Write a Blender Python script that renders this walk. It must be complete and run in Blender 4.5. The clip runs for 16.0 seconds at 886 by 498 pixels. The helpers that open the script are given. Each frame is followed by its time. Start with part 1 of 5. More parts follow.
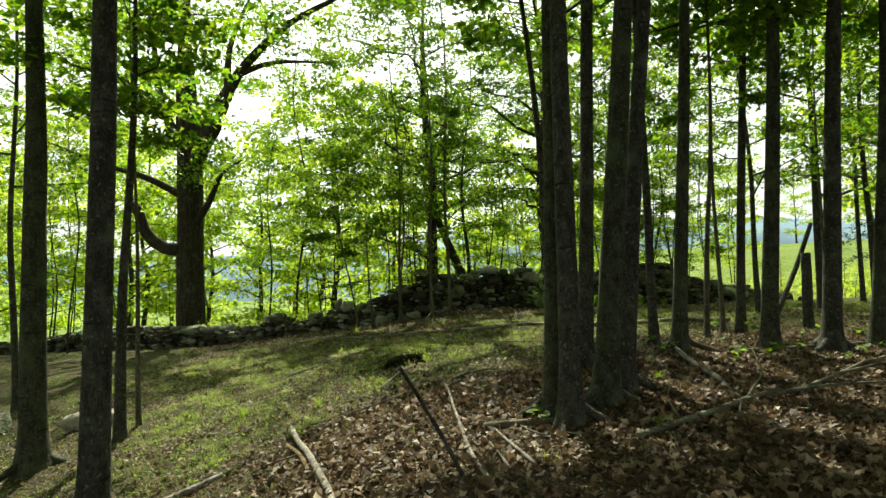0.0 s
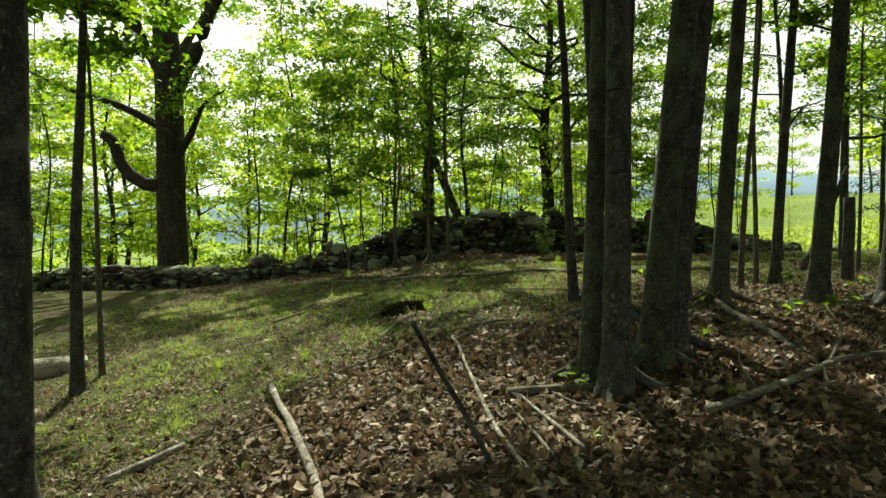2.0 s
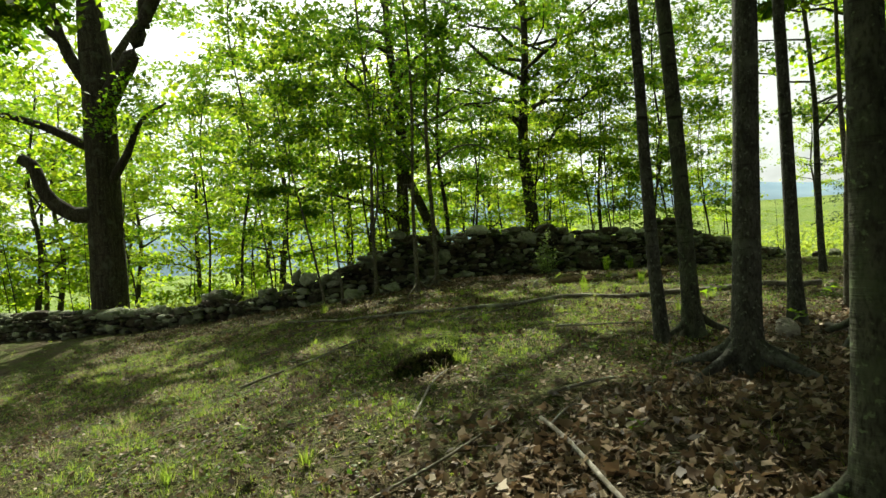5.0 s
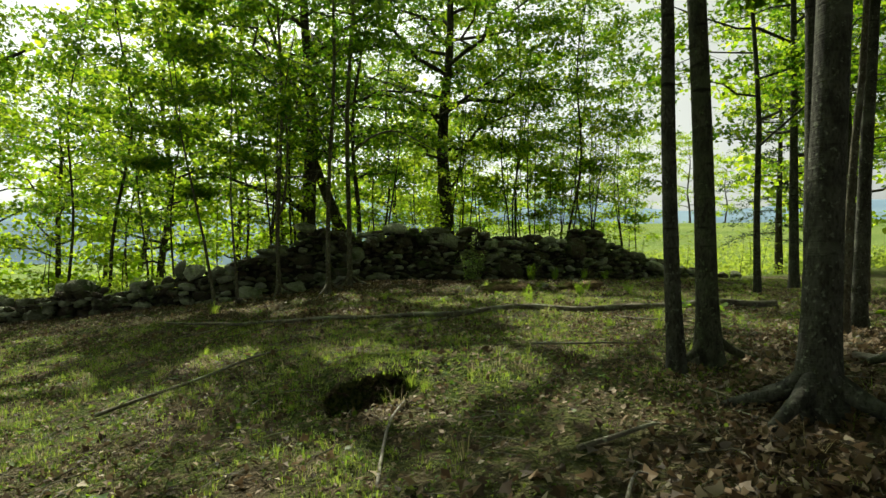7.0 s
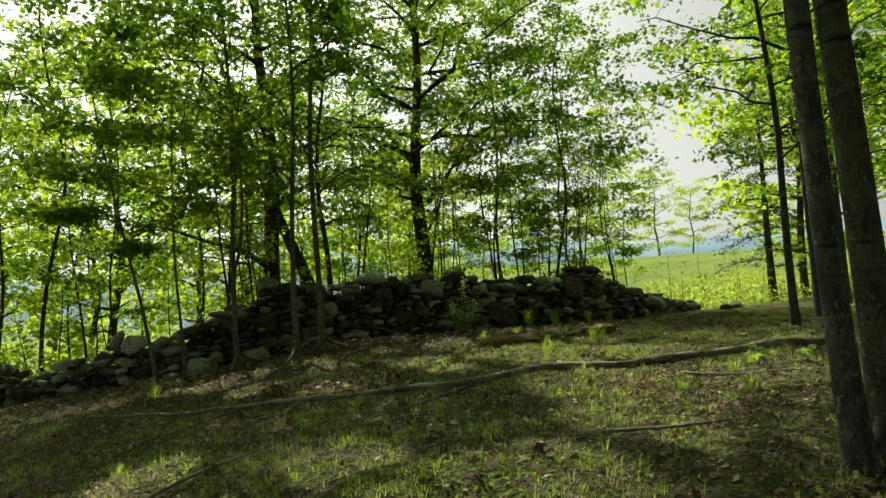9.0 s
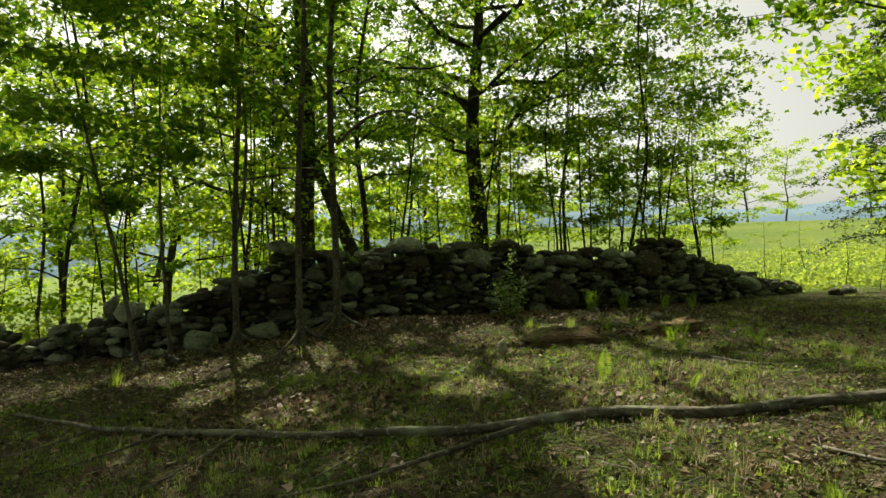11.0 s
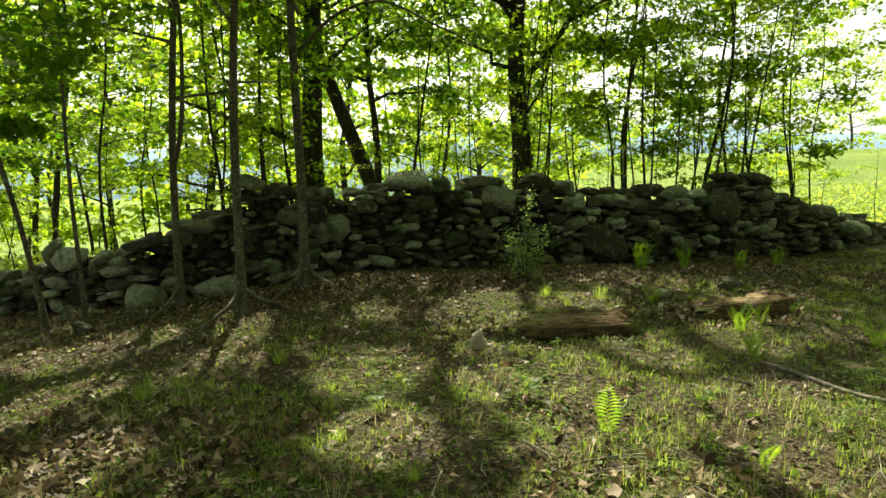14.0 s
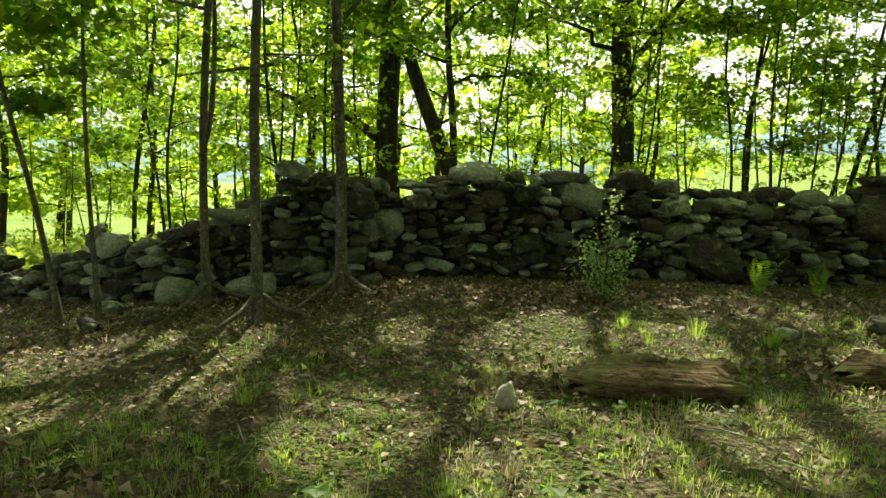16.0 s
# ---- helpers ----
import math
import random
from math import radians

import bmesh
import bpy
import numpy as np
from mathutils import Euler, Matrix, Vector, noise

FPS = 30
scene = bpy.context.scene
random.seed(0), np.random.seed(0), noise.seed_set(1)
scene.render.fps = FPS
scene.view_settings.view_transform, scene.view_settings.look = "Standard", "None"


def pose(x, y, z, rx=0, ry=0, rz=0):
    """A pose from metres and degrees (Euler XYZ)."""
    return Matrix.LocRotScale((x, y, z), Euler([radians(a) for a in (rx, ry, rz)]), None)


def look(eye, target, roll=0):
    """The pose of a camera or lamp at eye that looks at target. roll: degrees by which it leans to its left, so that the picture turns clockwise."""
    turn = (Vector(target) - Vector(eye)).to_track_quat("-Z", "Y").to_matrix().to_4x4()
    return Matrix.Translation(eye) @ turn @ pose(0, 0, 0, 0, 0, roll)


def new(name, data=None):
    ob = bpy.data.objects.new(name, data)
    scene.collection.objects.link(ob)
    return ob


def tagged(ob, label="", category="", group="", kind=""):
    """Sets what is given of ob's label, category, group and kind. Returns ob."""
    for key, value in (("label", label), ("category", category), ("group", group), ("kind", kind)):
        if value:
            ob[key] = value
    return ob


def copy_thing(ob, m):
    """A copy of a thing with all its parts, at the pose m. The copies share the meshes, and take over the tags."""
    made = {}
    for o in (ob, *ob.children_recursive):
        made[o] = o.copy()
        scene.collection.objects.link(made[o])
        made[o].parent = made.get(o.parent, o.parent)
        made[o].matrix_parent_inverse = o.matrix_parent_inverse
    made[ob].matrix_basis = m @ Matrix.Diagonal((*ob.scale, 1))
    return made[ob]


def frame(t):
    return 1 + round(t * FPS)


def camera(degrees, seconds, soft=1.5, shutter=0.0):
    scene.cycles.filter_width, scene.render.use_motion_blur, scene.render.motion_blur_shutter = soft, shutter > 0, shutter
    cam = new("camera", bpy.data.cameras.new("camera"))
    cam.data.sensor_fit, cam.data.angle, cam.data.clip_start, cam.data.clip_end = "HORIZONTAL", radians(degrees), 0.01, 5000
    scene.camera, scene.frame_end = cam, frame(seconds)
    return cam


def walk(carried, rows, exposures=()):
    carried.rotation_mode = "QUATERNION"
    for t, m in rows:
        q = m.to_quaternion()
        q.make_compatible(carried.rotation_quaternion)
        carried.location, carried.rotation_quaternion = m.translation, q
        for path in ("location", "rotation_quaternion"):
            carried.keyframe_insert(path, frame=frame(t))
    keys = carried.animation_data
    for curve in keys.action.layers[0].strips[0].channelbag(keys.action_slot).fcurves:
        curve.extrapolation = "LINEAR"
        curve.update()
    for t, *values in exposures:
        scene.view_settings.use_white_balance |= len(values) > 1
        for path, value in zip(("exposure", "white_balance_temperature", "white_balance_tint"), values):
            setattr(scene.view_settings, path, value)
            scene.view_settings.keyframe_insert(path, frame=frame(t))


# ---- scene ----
cam = camera(72.6, 16.0)
PATH = [
    (0, (-0.087, 0.281, 1.569), (-0.09, 2.277, 1.693), -1.3),
    (0.5, (-0.292, 0.664, 1.431), (-0.291, 2.662, 1.523), -3.2),
    (1, (-0.363, 0.908, 1.445), (-0.283, 2.906, 1.464), -2.6),
    (1.5, (-0.321, 1.265, 1.466), (-0.271, 3.265, 1.487), 0.7),
    (2, (-0.307, 1.574, 1.459), (-0.283, 3.573, 1.405), -0.2),
    (2.5, (-0.388, 2.061, 1.487), (-0.291, 4.058, 1.449), -1.5),
    (3, (-0.423, 2.479, 1.524), (-0.311, 4.473, 1.415), -0.3),
    (3.5, (-0.437, 2.92, 1.557), (-0.328, 4.915, 1.483), -0.6),
    (4, (-0.648, 3.439, 1.558), (-0.55, 5.437, 1.532), -1.8),
    (4.2, (-0.771, 3.517, 1.567), (-0.677, 5.514, 1.569), -2.7),
    (6.3, (-1.513, 5.293, 1.442), (-1.203, 7.269, 1.461), -1.8),
    (6.5, (-1.531, 5.409, 1.439), (-1.208, 7.381, 1.511), -2.0),
    (7, (-1.578, 5.946, 1.395), (-1.05, 7.875, 1.418), 0.5),
    (7.5, (-1.727, 6.475, 1.375), (-1.057, 8.355, 1.505), -2.8),
    (8, (-1.737, 7.064, 1.368), (-1.033, 8.924, 1.577), -0.3),
    (8.2, (-1.696, 7.213, 1.345), (-0.999, 9.077, 1.545), -1.1),
    (10.3, (-0.563, 9.32, 1.703), (0.004, 11.235, 1.806), -4.0),
    (10.5, (-0.422, 9.503, 1.712), (0.112, 11.429, 1.786), -3.3),
    (11, (-0.165, 9.939, 1.79), (0.227, 11.9, 1.829), -0.6),
    (11.5, (0.094, 10.434, 1.825), (0.443, 12.403, 1.796), -0.4),
    (12, (0.375, 10.744, 1.876), (0.743, 12.708, 1.793), -1.8),
    (12.5, (0.693, 11.181, 1.923), (0.864, 13.169, 1.784), -2.3),
    (13, (0.797, 11.552, 1.943), (0.931, 13.544, 1.829), -1.1),
    (13.5, (1.075, 11.857, 1.939), (1.304, 13.836, 1.767), -1.8),
    (14, (1.321, 12.166, 2.012), (1.475, 14.149, 1.808), 0.0),
    (14.5, (1.489, 12.499, 2.024), (1.573, 14.488, 1.829), 0.5),
    (15, (1.673, 12.771, 2.023), (1.707, 14.765, 1.879), -1.5),
    (15.5, (1.846, 13.117, 2.05), (1.755, 15.105, 1.852), 1.0),
    (16, (1.928, 13.538, 2.034), (1.739, 15.516, 1.802), 1.9),
]
EXPOSURES = [(0, 0.90, 6700, -3), (0.5, 0.84, 6700, -3), (1.5, 0.76, 6700, -3), (2.5, 0.91, 6680, -3), (3.5, 0.99, 6650, -3), (4.2, 0.96, 6650, -3), (6.3, 0.48, 6700, -3), (8.2, 0.50, 6750, -2), (10.3, 0.50, 6950, 1), (11.5, 0.59, 7000, 2), (12.5, 0.93, 7000, 2), (13.5, 1.24, 7000, 0), (14.5, 1.33, 6980, -2), (16, 1.54, 6950, -4)]
walk(cam, [(t, look(eye, target, roll)) for t, eye, target, roll in PATH], EXPOSURES)

# ---- light ----
SUN_AZ, SUN_EL = 7.0, 50.0        # degrees left of ahead (+y), and up
sun_dir = Vector((-math.sin(radians(SUN_AZ)) * math.cos(radians(SUN_EL)), math.cos(radians(SUN_AZ)) * math.cos(radians(SUN_EL)), math.sin(radians(SUN_EL))))
sun = new("sun", bpy.data.lights.new("sun", "SUN"))
sun.data.energy, sun.data.angle, sun.data.color = 5.0, radians(0.55), (1.0, 0.93, 0.80)
sun.matrix_world = look(sun_dir * 100, (0, 0, 0))

world = bpy.data.worlds.new("sky")
scene.world = world
world.use_nodes = True
wn, wl = world.node_tree.nodes, world.node_tree.links
sky = wn.new("ShaderNodeTexSky")
sky.sky_type, sky.sun_disc = "NISHITA", False
sky.sun_elevation, sky.sun_rotation = radians(SUN_EL), radians(-SUN_AZ)
sky.dust_density, sky.air_density = 4.0, 1.0
wtc = wn.new("ShaderNodeTexCoord")
cloud = wn.new("ShaderNodeTexNoise")
cloud.inputs["Scale"].default_value, cloud.inputs["Detail"].default_value = 3.2, 6.0
wmap = wn.new("ShaderNodeMapping")
wmap.inputs["Scale"].default_value = (1, 1, 2.6)
wramp = wn.new("ShaderNodeValToRGB")
wramp.color_ramp.elements[0].position, wramp.color_ramp.elements[1].position = 0.24, 0.46
wmix = wn.new("ShaderNodeMixRGB")
wgrey = wn.new("ShaderNodeRGBToBW")
wlift = wn.new("ShaderNodeMath")
wlift.operation, wlift.inputs[1].default_value = "MULTIPLY", 2.4
wl.new(sky.outputs["Color"], wgrey.inputs["Color"])
wl.new(wgrey.outputs["Val"], wlift.inputs[0])
wl.new(wlift.outputs["Value"], wmix.inputs["Color2"])
wl.new(wtc.outputs["Generated"], wmap.inputs["Vector"])
wl.new(wmap.outputs["Vector"], cloud.inputs["Vector"])
wl.new(cloud.outputs["Fac"], wramp.inputs["Fac"])
wl.new(wramp.outputs["Color"], wmix.inputs["Fac"])
wl.new(sky.outputs["Color"], wmix.inputs["Color1"])
wl.new(wmix.outputs["Color"], wn["Background"].inputs["Color"])
wn["Background"].inputs["Strength"].default_value = 0.05


# ---- materials ----
def material(name, rough=0.85, bump=0.0, spec=0.3):
    m = bpy.data.materials.new(name)
    m.use_nodes = True
    b = m.node_tree.nodes["Principled BSDF"]
    b.inputs["Roughness"].default_value, b.inputs["Specular IOR Level"].default_value = rough, spec
    return m, m.node_tree.nodes, m.node_tree.links, b


def coords(nodes, links, scale=(1, 1, 1), kind="Object"):
    tc, mp = nodes.new("ShaderNodeTexCoord"), nodes.new("ShaderNodeMapping")
    mp.inputs["Scale"].default_value = scale
    links.new(tc.outputs[kind], mp.inputs["Vector"])
    return mp.outputs["Vector"]


def noise_fac(nodes, links, vec, scale, detail=4.0, low=0.35, high=0.65):
    n, r = nodes.new("ShaderNodeTexNoise"), nodes.new("ShaderNodeMapRange")
    n.inputs["Scale"].default_value, n.inputs["Detail"].default_value = scale, detail
    r.inputs["From Min"].default_value, r.inputs["From Max"].default_value = low, high
    links.new(vec, n.inputs["Vector"])
    links.new(n.outputs["Fac"], r.inputs["Value"])
    return r.outputs["Result"]


def blend(nodes, links, fac, a, b):
    m = nodes.new("ShaderNodeMixRGB")
    for key, v in (("Fac", fac), ("Color1", a), ("Color2", b)):
        if isinstance(v, tuple):
            m.inputs[key].default_value = (*v, 1)
        elif isinstance(v, (int, float)):
            m.inputs[key].default_value = v
        else:
            links.new(v, m.inputs[key])
    return m.outputs["Color"]


def relief(nodes, links, b, height, strength, distance):
    n = nodes.new("ShaderNodeBump")
    n.inputs["Strength"].default_value, n.inputs["Distance"].default_value = strength, distance
    links.new(height, n.inputs["Height"])
    links.new(n.outputs["Normal"], b.inputs["Normal"])


def bark(name, dark, light, lichen, amount=0.5, grain=(1, 1, 0.4), furrow=0.5, rings=0.0):
    """Bark: streaks along the grain, lichen in patches, faint rings where a smooth-barked tree has them."""
    m, n, l, b = material(name, 0.92, spec=0.15)
    v = coords(n, l, grain)
    flat = coords(n, l)
    c = blend(n, l, noise_fac(n, l, v, 12, 6), dark, light)
    c = blend(n, l, noise_fac(n, l, v, 55, 3, 0.45, 0.75), c, tuple(x * 0.5 for x in dark))
    c = blend(n, l, noise_fac(n, l, flat, 3.2, 8, 0.60 - 0.10 * amount, 0.72), c, lichen)
    c = blend(n, l, noise_fac(n, l, flat, 26, 6, 0.60, 0.68), c, tuple(min(x * 1.3, 0.6) for x in lichen))
    c = blend(n, l, noise_fac(n, l, coords(n, l, (0.9, 0.9, 5.0)), 3.0, 4, 0.62, 0.72), c, tuple(x * 0.5 for x in dark))
    l.new(c, b.inputs["Base Color"])
    height = noise_fac(n, l, v, 26, 8, 0.25, 0.75)
    if rings:
        height = blend(n, l, rings, height, noise_fac(n, l, coords(n, l, (0.5, 0.5, 9.0)), 6, 5, 0.3, 0.7))
    relief(n, l, b, height, furrow, 0.02)
    return m


BARK = bark("grey_bark", (0.040, 0.040, 0.033), (0.098, 0.098, 0.082), (0.125, 0.135, 0.105), 0.5, (1, 1, 0.45), 0.45, 0.5)
BARK_MOSS = bark("mossy_bark", (0.040, 0.042, 0.030), (0.095, 0.098, 0.070), (0.095, 0.12, 0.065), 0.9, (1, 1, 0.45), 0.45, 0.5)
BARK_OAK = bark("furrowed_bark", (0.035, 0.030, 0.024), (0.085, 0.072, 0.057), (0.10, 0.10, 0.08), 0.3, (1, 1, 0.16), 0.9)
BARK_THIN = bark("sapling_bark", (0.075, 0.068, 0.050), (0.16, 0.145, 0.11), (0.20, 0.21, 0.165), 0.5, (1, 1, 0.5), 0.4, 0.5)
DEADWOOD = bark("bleached_wood", (0.15, 0.135, 0.11), (0.42, 0.39, 0.34), (0.15, 0.13, 0.10), 0.3, (0.7, 0.35, 1))
FALLEN = bark("fallen_bark", (0.095, 0.085, 0.066), (0.22, 0.20, 0.155), (0.26, 0.29, 0.20), 0.6, (0.25, 0.6, 1))
ROTTEN = bark("rotten_wood", (0.060, 0.038, 0.022), (0.26, 0.18, 0.10), (0.13, 0.14, 0.045), 0.6, (0.10, 0.8, 1.6), 1.0)


def foliage(name, shade, tint, glow, glow2, share=0.5, rough=0.55, thin=1.0):
    """Thin leaves: a rough face, and light that passes through."""
    m, n, l, b = material(name, rough, spec=0.35)
    geo = n.new("ShaderNodeNewGeometry")
    power = n.new("ShaderNodeMath")
    power.operation, power.inputs[1].default_value = "POWER", thin
    l.new(geo.outputs["Random Per Island"], power.inputs[0])
    rnd = power.outputs["Value"]
    l.new(blend(n, l, rnd, shade, tint), b.inputs["Base Color"])
    tr, mix = n.new("ShaderNodeBsdfTranslucent"), n.new("ShaderNodeMixShader")
    l.new(blend(n, l, rnd, glow, glow2), tr.inputs["Color"])
    mix.inputs["Fac"].default_value = share
    l.new(b.outputs["BSDF"], mix.inputs[1])
    l.new(tr.outputs["BSDF"], mix.inputs[2])
    l.new(mix.outputs["Shader"], n["Material Output"].inputs["Surface"])
    return m


LEAF = foliage("maple_leaf", (0.030, 0.080, 0.010), (0.080, 0.155, 0.018), (0.11, 0.27, 0.012), (0.48, 0.64, 0.03), 0.55, thin=1.6)
LEAF_YOUNG = foliage("young_leaf", (0.06, 0.135, 0.014), (0.12, 0.20, 0.024), (0.28, 0.48, 0.018), (0.66, 0.76, 0.05), 0.62, thin=1.2)
# darker copy of the maple leaf, with shade put into its colours
LEAF_DARK = foliage("shaded_leaf", (0.025, 0.066, 0.010), (0.06, 0.12, 0.016), (0.09, 0.23, 0.010), (0.36, 0.55, 0.025), 0.5, thin=1.5)
NEEDLE = foliage("conifer_needle", (0.02, 0.05, 0.02), (0.05, 0.09, 0.03), (0.05, 0.10, 0.03), (0.10, 0.15, 0.04), 0.3)
GRASS = foliage("grass_blade", (0.06, 0.13, 0.02), (0.14, 0.19, 0.04), (0.28, 0.46, 0.04), (0.58, 0.66, 0.10), 0.5)
HERB = foliage("ground_herb", (0.035, 0.080, 0.012), (0.11, 0.16, 0.03), (0.14, 0.30, 0.03), (0.40, 0.46, 0.07), 0.4)
STRAW = foliage("dry_grass", (0.20, 0.16, 0.08), (0.36, 0.30, 0.17), (0.40, 0.34, 0.16), (0.60, 0.52, 0.30), 0.4)
FERN = foliage("fern_frond", (0.06, 0.15, 0.02), (0.10, 0.20, 0.03), (0.30, 0.52, 0.03), (0.46, 0.62, 0.05), 0.5)
SHRUB_LEAF = foliage("shrub_leaf", (0.13, 0.23, 0.06), (0.25, 0.35, 0.12), (0.28, 0.44, 0.07), (0.46, 0.58, 0.14), 0.45)
MEADOW_LEAF = foliage("meadow_leaf", (0.10, 0.18, 0.03), (0.17, 0.24, 0.05), (0.45, 0.58, 0.06), (0.60, 0.68, 0.10), 0.5)


def litter_material():
    m, n, l, b = material("dead_leaf", 0.62, spec=0.4)
    geo, ramp = n.new("ShaderNodeNewGeometry"), n.new("ShaderNodeValToRGB")
    el = ramp.color_ramp.elements
    el[0].color, el[1].color = (0.035, 0.024, 0.014, 1), (0.48, 0.41, 0.30, 1)
    for p, c in ((0.30, (0.085, 0.054, 0.029, 1)), (0.55, (0.17, 0.112, 0.060, 1)), (0.76, (0.25, 0.172, 0.100, 1)), (0.92, (0.34, 0.265, 0.175, 1))):
        el.new(p).color = c
    l.new(geo.outputs["Random Per Island"], ramp.inputs["Fac"])
    l.new(ramp.outputs["Color"], b.inputs["Base Color"])
    tr, mix = n.new("ShaderNodeBsdfTranslucent"), n.new("ShaderNodeMixShader")
    l.new(ramp.outputs["Color"], tr.inputs["Color"])
    mix.inputs["Fac"].default_value = 0.25
    l.new(b.outputs["BSDF"], mix.inputs[1])
    l.new(tr.outputs["BSDF"], mix.inputs[2])
    l.new(mix.outputs["Shader"], n["Material Output"].inputs["Surface"])
    return m


LITTER = litter_material()


def soil_material():
    m, n, l, b = material("forest_floor", 0.97, spec=0.1)
    v = coords(n, l)
    c = blend(n, l, noise_fac(n, l, v, 5, 6), (0.030, 0.023, 0.014), (0.095, 0.074, 0.047))
    c = blend(n, l, noise_fac(n, l, v, 40, 4, 0.45, 0.68), c, (0.15, 0.118, 0.076))
    brown = c
    c = blend(n, l, noise_fac(n, l, v, 1.1, 12, 0.40, 0.54), c, blend(n, l, noise_fac(n, l, v, 30, 6, 0.4, 0.62), (0.026, 0.046, 0.010), (0.125, 0.145, 0.034)))
    c = blend(n, l, noise_fac(n, l, v, 9, 12, 0.50, 0.60), c, brown)
    c = blend(n, l, noise_fac(n, l, v, 75, 2, 0.62, 0.72), c, (0.24, 0.215, 0.12))
    keepout, keepx, most = n.new("ShaderNodeMapRange"), n.new("ShaderNodeMapRange"), n.new("ShaderNodeMath")
    sepm = n.new("ShaderNodeSeparateXYZ")
    l.new(v, sepm.inputs["Vector"])
    keepout.inputs["From Min"].default_value, keepout.inputs["From Max"].default_value = 7.0, 10.5
    keepx.inputs["From Min"].default_value, keepx.inputs["From Max"].default_value = -0.8, -3.0
    most.operation = "MAXIMUM"
    l.new(sepm.outputs["Y"], keepout.inputs["Value"])
    l.new(sepm.outputs["X"], keepx.inputs["Value"])
    l.new(keepout.outputs["Result"], most.inputs[0])
    l.new(keepx.outputs["Result"], most.inputs[1])
    c = blend(n, l, most.outputs["Value"], brown, c)
    sep, far = n.new("ShaderNodeSeparateXYZ"), n.new("ShaderNodeMapRange")
    l.new(v, sep.inputs["Vector"])
    far.inputs["From Min"].default_value, far.inputs["From Max"].default_value = 25.5, 30.0
    l.new(sep.outputs["Y"], far.inputs["Value"])
    field = blend(n, l, noise_fac(n, l, v, 0.09, 6), (0.11, 0.19, 0.028), (0.19, 0.26, 0.05))
    field = blend(n, l, noise_fac(n, l, v, 2.5, 5, 0.4, 0.75), field, (0.23, 0.27, 0.09))
    c = blend(n, l, far.outputs["Result"], c, field)
    l.new(c, b.inputs["Base Color"])
    relief(n, l, b, noise_fac(n, l, v, 26, 10, 0.2, 0.8), 1.0, 0.07)
    return m


SOIL = soil_material()


def stone_material(name="field_stone", pale=1.0):
    m, n, l, b = material(name, 0.93, spec=0.2)
    info = n.new("ShaderNodeObjectInfo")
    geo = n.new("ShaderNodeNewGeometry")
    add = n.new("ShaderNodeMath")
    add.operation = "ADD"
    l.new(info.outputs["Random"], add.inputs[0])
    l.new(geo.outputs["Random Per Island"], add.inputs[1])
    frac = n.new("ShaderNodeMath")
    frac.operation = "FRACT"
    l.new(add.outputs["Value"], frac.inputs[0])
    ramp = n.new("ShaderNodeValToRGB")
    el = ramp.color_ramp.elements
    el[0].color, el[1].color = (0.028, 0.027, 0.022, 1), (0.44, 0.47, 0.35, 1)
    el.new(0.40).color = (0.085, 0.066, 0.048, 1)
    el.new(0.70).color = (0.170, 0.185, 0.122, 1)
    l.new(frac.outputs["Value"], ramp.inputs["Fac"])
    v = n.new("ShaderNodeNewGeometry").outputs["Position"]
    c = blend(n, l, noise_fac(n, l, v, 7, 7, 0.54, 0.72), ramp.outputs["Color"], (0.19, 0.21, 0.135))
    c = blend(n, l, noise_fac(n, l, v, 2.6, 7, 0.54, 0.68), c, (0.070, 0.095, 0.040))
    c = blend(n, l, noise_fac(n, l, v, 45, 3, 0.55, 0.8), c, (0.05, 0.05, 0.045))
    if pale > 1:
        c = blend(n, l, noise_fac(n, l, v, 4, 8, 0.2, 0.5), c, (0.46, 0.43, 0.35))
    l.new(c, b.inputs["Base Color"])
    relief(n, l, b, noise_fac(n, l, v, 16, 10, 0.25, 0.75), 1.0, 0.06)
    return m


STONE = stone_material()
PALE_STONE = stone_material("pale_stone", 2.0)


def plain(name, a, b2, scale, rough=0.95):
    m, n, l, b = material(name, rough, spec=0.1)
    l.new(blend(n, l, noise_fac(n, l, coords(n, l), scale, 6), a, b2), b.inputs["Base Color"])
    return m


# blue-grey in place of leaf green: aerial haze painted into the base colour
HILL = plain("haze_tinted_hill", (0.13, 0.20, 0.27), (0.19, 0.27, 0.33), 0.02)
# near-black, so the shade in the wall's gaps sits in the colour
CORE = plain("rubble_gap_shade", (0.022, 0.020, 0.017), (0.045, 0.042, 0.036), 6)


# ---- mesh helpers ----
def mesh_of(name, V, F, mat, smooth=True):
    V, F = np.asarray(V, np.float32), np.asarray(F, np.int32)
    me = bpy.data.meshes.new(name)
    me.vertices.add(len(V))
    me.vertices.foreach_set("co", V.ravel())
    me.loops.add(F.size)
    me.loops.foreach_set("vertex_index", F.ravel())
    me.polygons.add(len(F))
    me.polygons.foreach_set("loop_start", np.arange(0, F.size, F.shape[1], dtype=np.int32))
    me.update(calc_edges=True)
    me.materials.append(mat)
    if smooth:
        me.polygons.foreach_set("use_smooth", np.ones(len(F), bool))
    return me


def join(pieces):
    """One vertex and one face array out of several with faces of one size."""
    vs, fs, n = [], [], 0
    for V, F in pieces:
        vs.append(V)
        fs.append(np.asarray(F) + n)
        n += len(V)
    return np.concatenate(vs), np.concatenate(fs)


def part(name, geometry, mat, parent=None, label="", smooth=True):
    ob = new(name, mesh_of(name, *geometry, mat, smooth))
    ob.parent = parent
    if label:
        ob["label"] = label
    return ob


